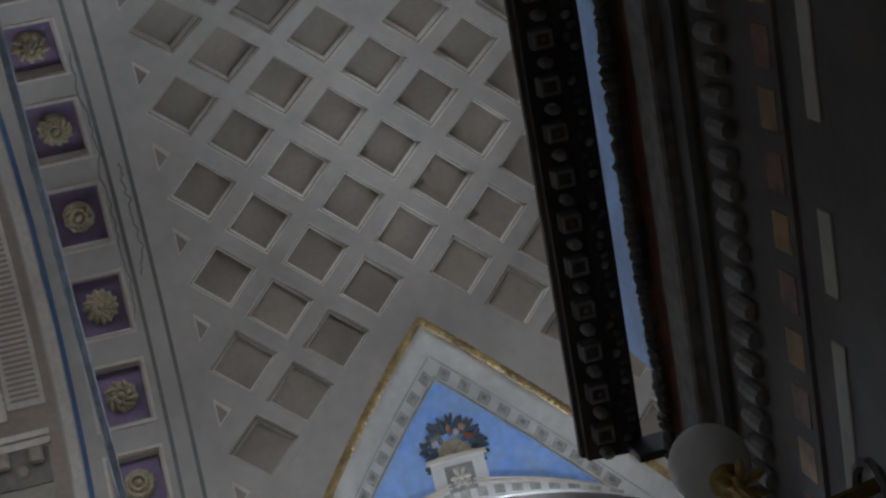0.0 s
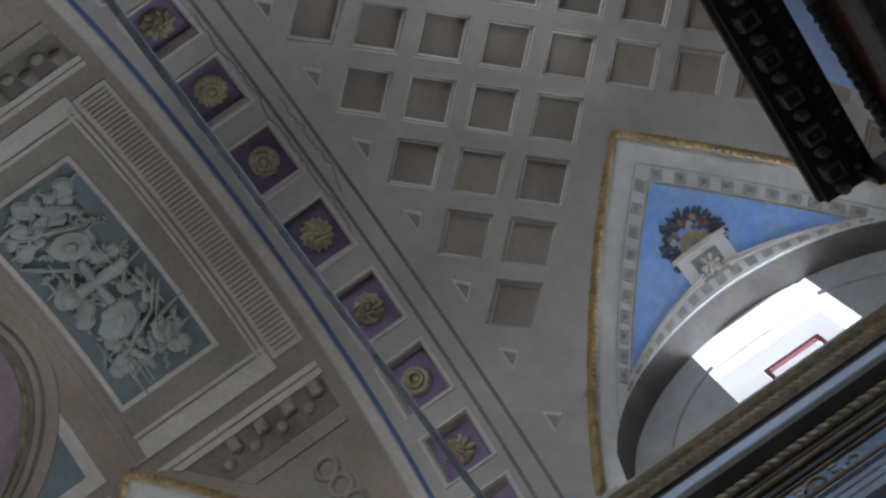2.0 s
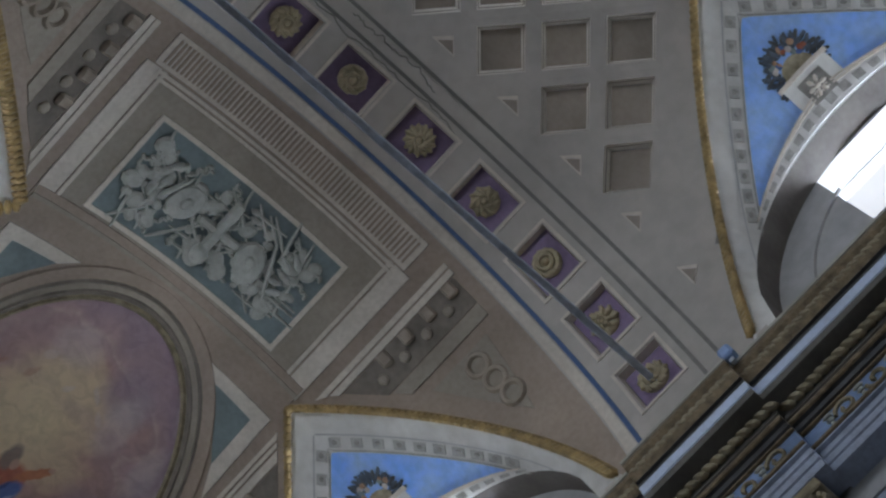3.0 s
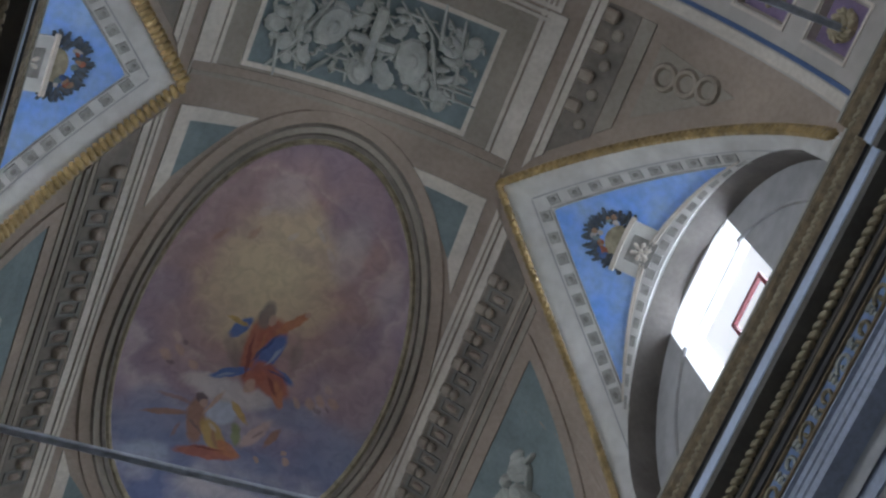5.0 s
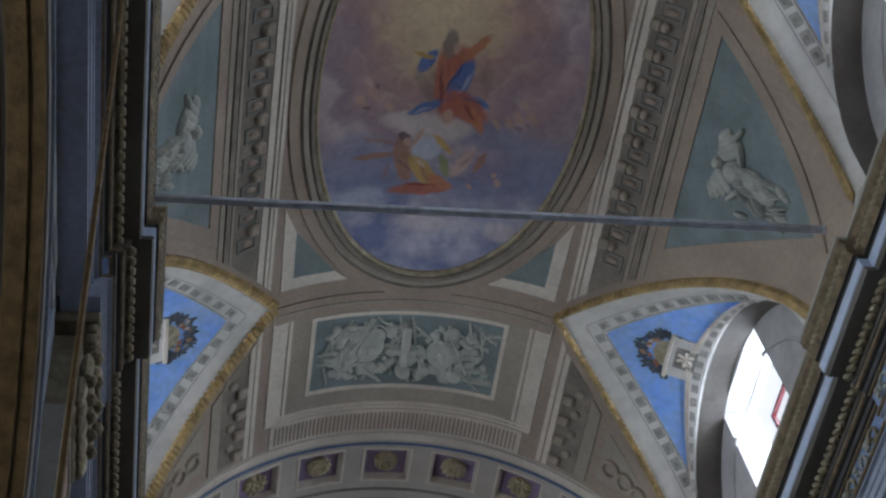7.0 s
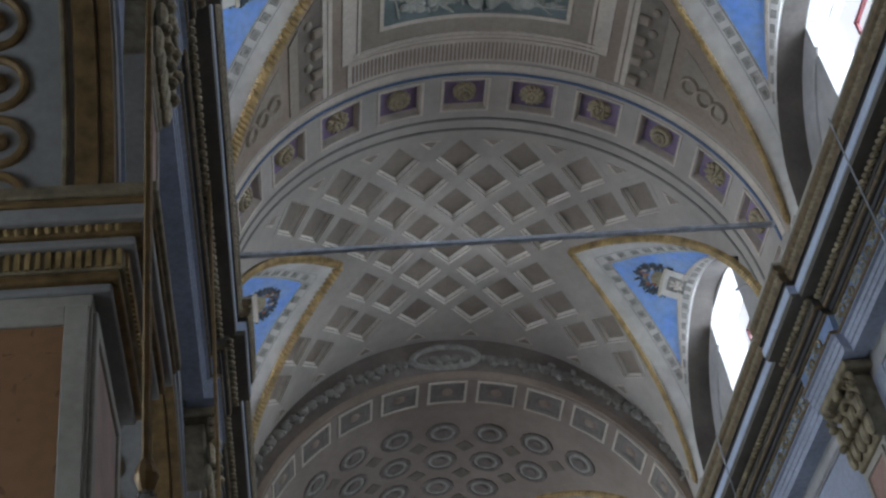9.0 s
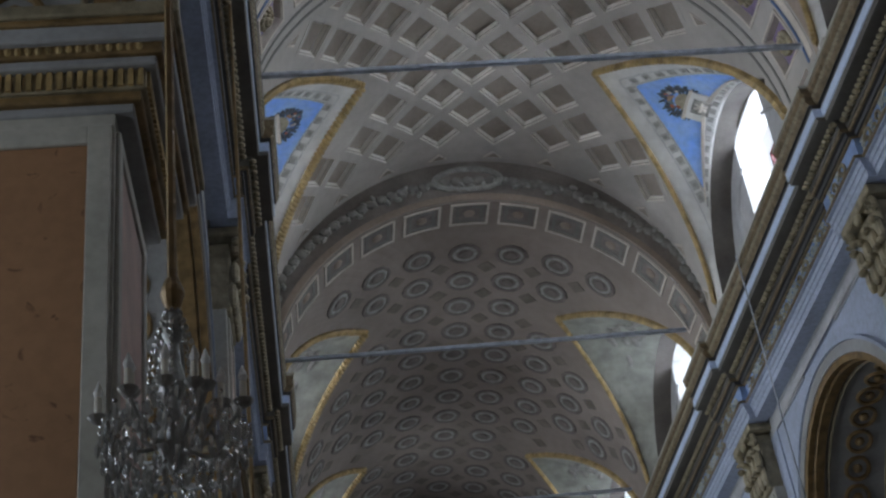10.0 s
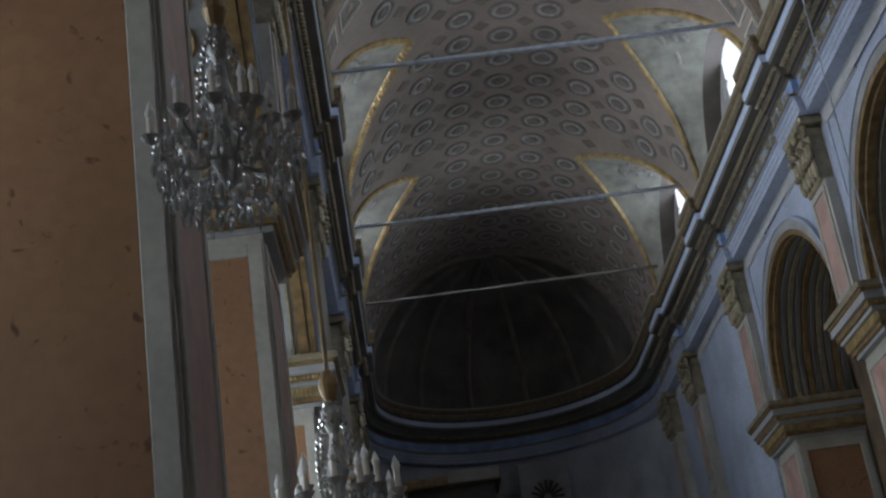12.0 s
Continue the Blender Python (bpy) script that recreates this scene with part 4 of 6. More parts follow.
# ---- the lunettes: webs that cut into the vault, their walls and windows ----
def lunette(side, yc, chancel):
    r, zs, k, top = (CHAN_R, CHAN_Z, 1.12, 15.6) if chancel else (NAVE_R, NAVE_Z, 1.0, 16.22)
    u_max = 90 - GROIN_0
    wide = groin_dy(u_max, k)
    rise = top - zs

    def web(p, q, h):
        """p from one foot (-1) over the tip (0) to the other (1), q from the groin (0) to the wall (1)."""
        dy = wide * p
        a = groin_angle(dy, k) * DEG
        gx, gz = r * math.sin(a), zs + r * math.cos(a)
        ax, az, ay = 4.42, zs + rise * math.sqrt(max(0.0, 1 - p * p)), 2.5 * p
        x, y, z = gx + (ax - gx) * q, dy + (ay - dy) * q, gz + (az - gz) * q
        return CX + side * (x - 0.75 * h), yc + y - 0.25 * h * p, E + z - 0.62 * h

    def web_plan(y, x, h):
        """A place on the web from its plan: y along the wall, x across the nave."""
        p = y / 2.6
        for _ in range(14):
            gx = r * math.sin(groin_angle(wide * min(max(p, -1), 1), k) * DEG)
            q = min(max((x - gx) / max(4.42 - gx, 0.06), -0.1), 1.05)
            p = min(max(y / (wide + (2.5 - wide) * q), -1), 1)
        return web(p, q, h)

    def tangent(u, sg):
        dx, dy = r * math.cos((GROIN_0 + u) * DEG) * DEG, k * (0.0777 - 0.00102 * u)
        n_ = math.hypot(dx, dy)
        return dx / n_, sg * dy / n_

    def offset(u, d, sg):
        """The plan (x, y) of a point d inwards from the groin."""
        tx, ty = tangent(u, sg)
        return r * math.sin((GROIN_0 + u) * DEG) + d * abs(ty), sg * groin_dy(u, k) - sg * d * tx

    def limit(y):
        gx = r * math.sin(groin_angle(wide * min(1.0, abs(y) / 2.55), k) * DEG)
        return gx + 0.865 * (4.42 - gx)

    b = Build()
    np_, nq = 48, 8
    v, f = [], []
    for i in range(np_ + 1):
        for j in range(nq + 1):
            v.append((-1 + 2 * i / np_, j / nq, 0.0))
    for i in range(np_):
        for j in range(nq):
            a = i * (nq + 1) + j
            f.append((a, a + 1, a + nq + 2, a + nq + 1))
    b.add(v, f, M_WHITE if not chancel else M_CHWEB, web)
    # arch soffit behind the web, its shade put into the colour, then the wall round the window
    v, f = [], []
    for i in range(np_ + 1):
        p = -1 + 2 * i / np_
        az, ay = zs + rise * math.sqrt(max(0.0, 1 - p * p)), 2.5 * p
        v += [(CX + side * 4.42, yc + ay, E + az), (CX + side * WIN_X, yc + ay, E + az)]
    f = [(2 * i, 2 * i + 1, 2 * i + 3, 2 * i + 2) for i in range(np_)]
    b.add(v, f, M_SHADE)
    hw, sill, head = (0.95 if chancel else 0.88), zs - (1.2 if chancel else 2.2), top - 0.06
    wall_v, wall_f = [], []
    ys = sorted(set([-2.5 + 5.0 * i / 40 for i in range(41)] + [-hw, hw]))
    for y in ys:
        z1 = zs + rise * math.sqrt(max(0.0, 1 - (y / 2.5) ** 2))
        if y < hw - 1e-6 and y >= -hw - 1e-6:
            bands = [(sill - 0.4, sill), (min(head, z1), z1)]
        else:
            bands = [(sill - 0.4, z1)]
        nxt = ys.index(y) + 1
        if nxt >= len(ys):
            break
        y2 = ys[nxt]
        z2 = zs + rise * math.sqrt(max(0.0, 1 - (y2 / 2.5) ** 2))
        for lo, hi in bands:
            hi2 = z2 if abs(hi - z1) < 1e-9 else hi
            c = len(wall_v)
            wall_v += [(CX + side * WIN_X, yc + y, E + lo), (CX + side * WIN_X, yc + y2, E + min(lo, hi2)), (CX + side * WIN_X, yc + y2, E + hi2), (CX + side * WIN_X, yc + y, E + hi)]
            wall_f.append((c, c + 1, c + 2, c + 3))
    b.add(wall_v, wall_f, M_LUNETTE)
    # reveals of the opening
    for y in (-hw, hw):
        b.add([(CX + side * WIN_X, yc + y, E + sill), (CX + side * (WIN_X + 0.55), yc + y * 0.97, E + sill), (CX + side * (WIN_X + 0.55), yc + y * 0.97, E + head), (CX + side * WIN_X, yc + y, E + head)], [(0, 1, 2, 3)], M_WHITE)
    for z in (sill, head):
        b.add([(CX + side * WIN_X, yc - hw, E + z), (CX + side * WIN_X, yc + hw, E + z), (CX + side * (WIN_X + 0.55), yc + hw, E + z), (CX + side * (WIN_X + 0.55), yc - hw, E + z)], [(0, 1, 2, 3)], M_WHITE)
    # a raised thin arch line on the wall
    line = []
    for i in range(-28, 29):
        p = i / 30
        line.append((CX + side * (WIN_X - 0.01), yc + 2.0 * p, E + zs + (rise - 0.55) * math.sqrt(1 - p * p)))
    for seg in (line[:17], line[-17:]):
        b.take(tube(seg, 0.03), M_LUNETTE)
    ob = b.make("lunette_web", None, "white lunette web with a blue painted triangle and wreath" if not chancel else "grey lunette web with stucco ornament", "ceiling", kind="structure")
    # cornice-like white strip along the wall arch with grey squares
    if not chancel:
        part("arch_strip", panel([(-0.72, 0.88), (0.72, 0.88), (0.78, 0.99), (-0.78, 0.99)], 0.03, (0.05, 1)), M_WHITE, ob, "", False, web)
        for q_, w_ in ((0.865, 0.012), (0.885, 0.012)):
            part("fillet", panel([(-0.7, q_), (0.7, q_), (0.7, q_ + w_), (-0.7, q_ + w_)], 0.05, (0.05, 1)), M_LIGHT, ob, "", False, web)
        for i in range(-8, 9):
            part("ornament_square", panel(rect(i * 0.088 - 0.026, i * 0.088 + 0.026, 0.915, 0.97), 0.045, (1, 1)), M_MIDGREY, ob, "", False, web)
        # border with ornament squares along both groins and the blue field
        for sg in (1, -1):
            for d0, d1, m_ in ((0.325, 0.345, M_LUNETTE), (0.53, 0.55, M_MIDGREY)):
                line_v, count = [], 40
                for i in range(count + 1):
                    u = 3.0 + 47.0 * i / count
                    for d in (d0, d1):
                        x_, y_ = offset(u, d, sg)
                        line_v.append((max(y_ * sg, 0.0) * sg, x_, 0.012))
                lines = Build()
                lines.add(line_v, [(2 * i, 2 * i + 1, 2 * i + 3, 2 * i + 2) for i in range(count)], m_, web_plan)
                lines.make("border_line", ob)
            for i in range(14):
                u = 5.5 + 3.1 * i
                x_, y_ = offset(u, 0.435, sg)
                if x_ > limit(y_) - 0.05 or y_ * sg < 0.06:
                    continue
                tx, ty = tangent(u, sg)
                quad = [(y_ + ty * a_ * 0.07 + tx * sg * c_ * -0.065, x_ + tx * a_ * 0.07 + ty * sg * c_ * 0.065) for a_, c_ in ((-1, -1), (1, -1), (1, 1), (-1, 1))]
                sq = part("ornament_square", panel(quad, 0.016, (1, 1)), M_MIDGREY, ob, "", False, web_plan)
                part("ornament_flower", lump((y_, x_, 0.012), (0.04, 0.04, 0.014), u, 7, 4), M_GREYSQ, sq, "", False, web_plan)
        edge = sorted(offset(58.0 * i / 80, 0.56, 1)[::-1] for i in range(81))
        edge = [e_ for e_ in edge if e_[0] >= 0.0]
        tops = lambda y_: float(np.interp(abs(y_), [e_[0] for e_ in edge], [e_[1] for e_ in edge]))
        y_end = max(y_ for y_, x_ in edge if x_ < limit(y_))
        v, f, n_, m_ = [], [], 44, 8
        for i in range(n_ + 1):
            y_ = y_end * (-1 + 2 * i / n_)
            for j in range(m_ + 1):
                v.append((y_, tops(y_) + (limit(y_) - tops(y_)) * j / m_, 0.014))
        for i in range(n_):
            for j in range(m_):
                a = i * (m_ + 1) + j
                f.append((a, a + 1, a + m_ + 2, a + m_ + 1))
        blue = Build()
        blue.add(v, f, M_SKYBLUE, web_plan)
        blue.make("blue_field", ob, "sky blue painted triangle")
        # painted wreath of leaves and fruit round a basket, over a plinth
        rr = random.Random(int(yc * 10) + side)
        leaves = Build()
        for i in range(70):
            t = -0.5 + (math.pi + 1.0) * (i + rr.random()) / 70
            d = rr.uniform(0.26, 0.40)
            leaves.take(lump((d * math.cos(t), 3.78 - d * 0.95 * math.sin(t), 0.02), (0.095, 0.03, 0.012), -t + rr.uniform(-0.5, 0.5), 6, 3), M_LEAF if i % 4 else M_WREATH, web_plan)
        leaves.make("wreath", ob, "dark blue green painted wreath", kind="stuff")
        part("basket", panel([(0.24 * math.cos(t * DEG), 3.84 - 0.20 * math.sin(t * DEG)) for t in range(0, 181, 12)], 0.022, (0.1, 0.1)), M_BASKET, ob, "straw coloured basket", False, web_plan)
        for i in range(16):
            t, d = rr.uniform(0.1, 3.0), rr.uniform(0.17, 0.31)
            part("painted_fruit", lump((d * math.cos(t), 3.76 - d * math.sin(t), 0.026), (rr.uniform(0.03, 0.06), rr.uniform(0.03, 0.05), 0.012), t, 8, 4), (M_FLESH, M_ROBE, M_CLOUD, M_TEAL, M_CLOAK)[i % 5], ob, "", False, web_plan)
        part("plinth", panel([(-0.36, 3.86), (0.36, 3.86), (0.36, 4.2), (-0.36, 4.2)], 0.04, (0.1, 0.1)), M_WHITE, ob, "", False, web_plan)
        part("plinth_top", panel([(-0.40, 3.83), (0.40, 3.83), (0.40, 3.88), (-0.40, 3.88)], 0.06, (0.1, 0.1)), M_LIGHT, ob, "", False, web_plan)
        face = part("plinth_panel", panel([(-0.19, 3.95), (0.19, 3.95), (0.19, 4.25), (-0.19, 4.25)], 0.05, (0.1, 0.1)), M_GREYSQ, ob, "", False, web_plan)
        for i in range(7):
            t = 6.283 * i / 6
            part("plinth_flower", lump(((0.09 if i < 6 else 0.0) * math.cos(t), 4.10 + (0.08 if i < 6 else 0.0) * math.sin(t), 0.05), (0.055, 0.03, 0.02), t, 7, 4), M_LIGHT, face, "", False, web_plan)
    else:
        for i in range(26):
            rr = random.Random(i + int(yc))
            pc, qc = rr.uniform(-0.4, 0.4), rr.uniform(0.45, 0.9)
            if abs(pc) < qc * 0.6:
                part("stucco_leaf", lump((pc, qc, 0.0), (0.04, 0.06, 0.05), rr.uniform(0, 3), 6, 4), M_GREYSQ, ob, "", False, web)
    # gilt rope along the groin
    rope = Build()
    for sg in (1, -1):
        m_ = 58
        for i in range(m_):
            u = u_max * (i + 0.5) / m_ * 0.97
            dy = sg * groin_dy(u, k)
            a = (GROIN_0 + u) * DEG
            c = (CX + side * (r - 0.03) * math.sin(a), yc + dy, E + zs + (r - 0.03) * math.cos(a))
            rope.take(lump((0, 0, 0), (0.11, 0.06, 0.08), sg * 0.9, 6, 4), M_GOLD, lambda x, y, z: (c[0] + x, c[1] + y, c[2] + z))
    rope.make("rope_moulding", ob, "gilt rope moulding")
    # the window: panes, bars and a small red casement
    wn = tagged(new("window_1"), "tall bright window with a small dark red casement", "window", kind="structure")
    wx = CX + side * (WIN_X + 0.42)
    x0, x1 = sorted((wx - 0.03, wx + 0.03))
    for y0, y1, z0, z1 in ((-hw, -hw + 0.012, sill, head), (hw - 0.012, hw, sill, head), (-hw, hw, head - 0.012, head), (-hw, hw, sill, sill + 0.03)):
        part("window_frame", box(x0, x1, yc + y0, yc + y1, E + z0, E + z1), M_WHITE, wn)
    zc = zs + 1.72
    for y0, y1, z0, z1 in ((-0.52, 0.30, zc, zc + 0.06), (-0.52, -0.46, zc - 1.9, zc), (0.24, 0.30, zc - 1.9, zc)):
        part("casement_bar", box(x0, x1, yc + y0, yc + y1, E + z0, E + z1), M_FRAME, wn, "dark red casement bar")
    for y0, y1 in ((-hw + 0.012, hw - 0.012),):
        pane = part("pane", box(wx - 0.004, wx + 0.004, yc + y0, yc + y1, E + sill + 0.03, E + head - 0.012), M_PANE, wn)
        pane.visible_shadow = False


for yc in WINDOWS:
    for side in (1, -1):
        lunette(side, yc, yc > 25)


# ---- attic walls behind the vault's feet ----
for side in (1, -1):
    b = Build()
    edges = [-8.0] + [v for yc in WINDOWS for v in (yc - 0.95, yc + 0.95)] + [46.5]
    for y0, y1 in zip(edges[0::2], edges[1::2]):
        x0, x1 = sorted((CX + side * (WIN_X + 0.02), CX + side * (WIN_X + 0.5)))
        b.take(box(x0, x1, y0, y1, E + 11.0, E + 18.6), M_LUNETTE)
    feet = [-8.0] + [v for yc in WINDOWS for v in (yc - 2.6, yc + 2.6)] + [41.5]
    for y0, y1 in zip(feet[0::2], feet[1::2]):
        x0, x1 = sorted((CX + side * (NAVE_R + 0.004), CX + side * WIN_X))
        if y1 > y0:
            b.take(box(x0, x1, y0, y1, E + 12.9, E + 13.72), M_VAULT)
    b.make("wall_attic_1" if side > 0 else "wall_attic_2", None, "plain plaster wall behind the vault", "wall", kind="structure")
b = Build()
b.take(box(CX - 5.4, CX + 5.4, -8.2, 46.6, E + 18.6, E + 18.9), M_LUNETTE)
b.make("ceiling_8", None, "plain roof slab over the vaults", "ceiling", kind="structure")


# ---- entablature along both walls and round the apse ----
def jut(y):
    return 0.13 if any(abs(y - p) < 0.78 for p in (*PIERS, 37.2)) else 0.0


def run_path():
    """Stations (y or angle) from behind the camera to the middle of the apse."""
    ys = [-8.0]
    for p in (*PIERS, 37.2):
        for y in (p - 0.78, p + 0.78):
            ys += [y - 1e-3, y + 1e-3]
    ys = sorted(ys) + [41.5]
    return ys


def sweep(profile, side):
    """A moulding with the outline profile (distance from the nave's middle, height), along the wall and round the apse."""
    bm = bmesh.new()
    rows = []
    for y in run_path():
        rows.append([bm.verts.new((CX + side * (dx - jut(y)), y, E + z)) for dx, z in profile])
    for i in range(1, 25):
        a = math.pi / 2 * i / 24
        rows.append([bm.verts.new((CX + side * dx * math.cos(a), 41.5 + dx * math.sin(a), E + z)) for dx, z in profile])
    for r0, r1 in zip(rows, rows[1:]):
        for i in range(len(profile) - 1):
            bm.faces.new((r0[i], r0[i + 1], r1[i + 1], r1[i]))
    return bm


def beads(side, dx, z, gap, size, y0=-6.0, y1=41.0):
    b_ = Build()
    tmpl = lump((0, 0, 0), size, 0.0, 6, 4)
    tmpl.verts.index_update()
    vs = [v.co.copy() for v in tmpl.verts]
    fs = [[v.index for v in f.verts] for f in tmpl.faces]
    tmpl.free()
    y = y0
    while y < y1:
        j = jut(y)
        b_.add([(CX + side * (dx - j) + v.x, y + v.y + v.z * 0.9, E + z + v.z) for v in vs], fs, M_OLDGOLD)
        y += gap
    return b_


for side in (1, -1):
    ent = tagged(new("entablature"), "gilt and blue entablature with scroll frieze along the wall", "entablature", kind="structure")
    part("top_moulding", sweep([(4.9, 13.02), (4.02, 13.02), (4.0, 12.98), (4.0, 12.90), (4.03, 12.87)], side), M_CARVE, ent, "brown gilt top moulding")
    # Pale lip over dark fillets and soffit: lit edge and shade set by colour.
    part("top_lip", sweep([(4.03, 13.03), (3.985, 13.03), (3.985, 12.985), (4.0, 12.98)], side), M_PALE, ent, "top lip coloured pale as a lit edge")
    part("cyma", sweep([(4.03, 12.87), (4.05, 12.85), (4.05, 12.83), (4.02, 12.81), (4.015, 12.76), (4.03, 12.70), (4.06, 12.66), (4.06, 12.645)], side), M_CARVE, ent, "brown gilt carved torus")
    part("shadow_fillet", sweep([(4.06, 12.645), (4.10, 12.64), (4.10, 12.57)], side), M_CORN, ent, "fillet coloured as a shadow line")
    part("fascia", sweep([(4.09, 12.57), (4.085, 12.56), (4.085, 12.42), (4.10, 12.41)], side), M_FASCIA, ent, "light blue fascia")
    part("soffit", sweep([(4.10, 12.41), (4.12, 12.34), (4.33, 12.34)], side), M_SOFFIT, ent, "soffit with shade put into its colour")
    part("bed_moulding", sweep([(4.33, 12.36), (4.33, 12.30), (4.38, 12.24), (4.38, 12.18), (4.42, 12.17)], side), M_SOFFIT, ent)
    part("gilt_torus", sweep([(4.42, 12.175), (4.395, 12.165), (4.385, 12.14), (4.395, 12.11), (4.42, 12.10)], side), M_CARVE, ent, "thin brown gilt torus")
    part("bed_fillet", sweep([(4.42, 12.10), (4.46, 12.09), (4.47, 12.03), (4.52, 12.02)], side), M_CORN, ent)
    part("frieze_bead", sweep([(4.53, 12.03), (4.495, 12.015), (4.495, 11.99), (4.53, 11.98)], side), M_CARVE, ent)
    beads(side, 4.33, 12.27, 0.125, (0.062, 0.075, 0.066)).make("rope", ent, "dull gilt rope moulding", kind="stuff")
    beads(side, 4.02, 12.775, 0.10, (0.022, 0.055, 0.05), -3.0, 34.0).make("torus_carving", ent, "small gilt leaves carved on the torus", kind="stuff")
    part("frieze", sweep([(4.52, 12.02), (4.54, 12.0), (4.54, 11.66)], side), M_FRIEZE, ent, "blue frieze")
    part("architrave", sweep([(4.54, 11.67), (4.48, 11.66), (4.48, 11.61), (4.53, 11.60), (4.53, 11.52), (4.55, 11.51), (4.55, 11.42), (4.57, 11.41), (4.57, 11.30), (4.95, 11.30)], side), M_WALL, ent, "pale blue architrave")
    part("architrave_bead", sweep([(4.50, 11.69), (4.455, 11.675), (4.455, 11.64), (4.50, 11.625)], side), M_CARVE, ent)
    # scrolls of the frieze
    scrolls = Build()
    y, i = -2.0, 0
    while y < 40.5:
        j = jut(y) if jut(y) == jut(y + 0.25) == jut(y - 0.25) else None
        if j is not None:
            pts = []
            for k in range(15):
                a, r_ = 0.5 * k, 0.14 * (1 - k / 19)
                pts.append((CX + side * (4.52 - j), y + r_ * math.cos(a), E + 11.83 + r_ * math.sin(a) * (1 if i % 2 else -1)))
            scrolls.take(tube(pts, 0.026, 5), M_OLDGOLD if i % 3 else M_STUCCO)
            for k in range(3):
                scrolls.take(lump((0, 0, 0), (0.03, 0.06, 0.03), 0, 6, 4), M_STUCCO, lambda x, yy, z: (CX + side * (4.51 - j) + x, y + 0.2 + yy * (0.6 + 0.3 * k), E + 11.75 + 0.08 * k + z))
        y += 0.42
        i += 1
    scrolls.make("scroll_ornament", ent, "gilt and pale scrolls", kind="stuff")

# ---- nave walls with arches ----
HALF, SPRING, DEEP = 2.83, 7.6, 1.7
ARCHES = (-2.4, 5.16, 12.58, 19.92, 27.2)
FACE = 4.89


def arch_z(y):
    for yc in ARCHES:
        if abs(y - yc) < HALF:
            return SPRING + math.sqrt(HALF ** 2 - (y - yc) ** 2)
    return SPRING


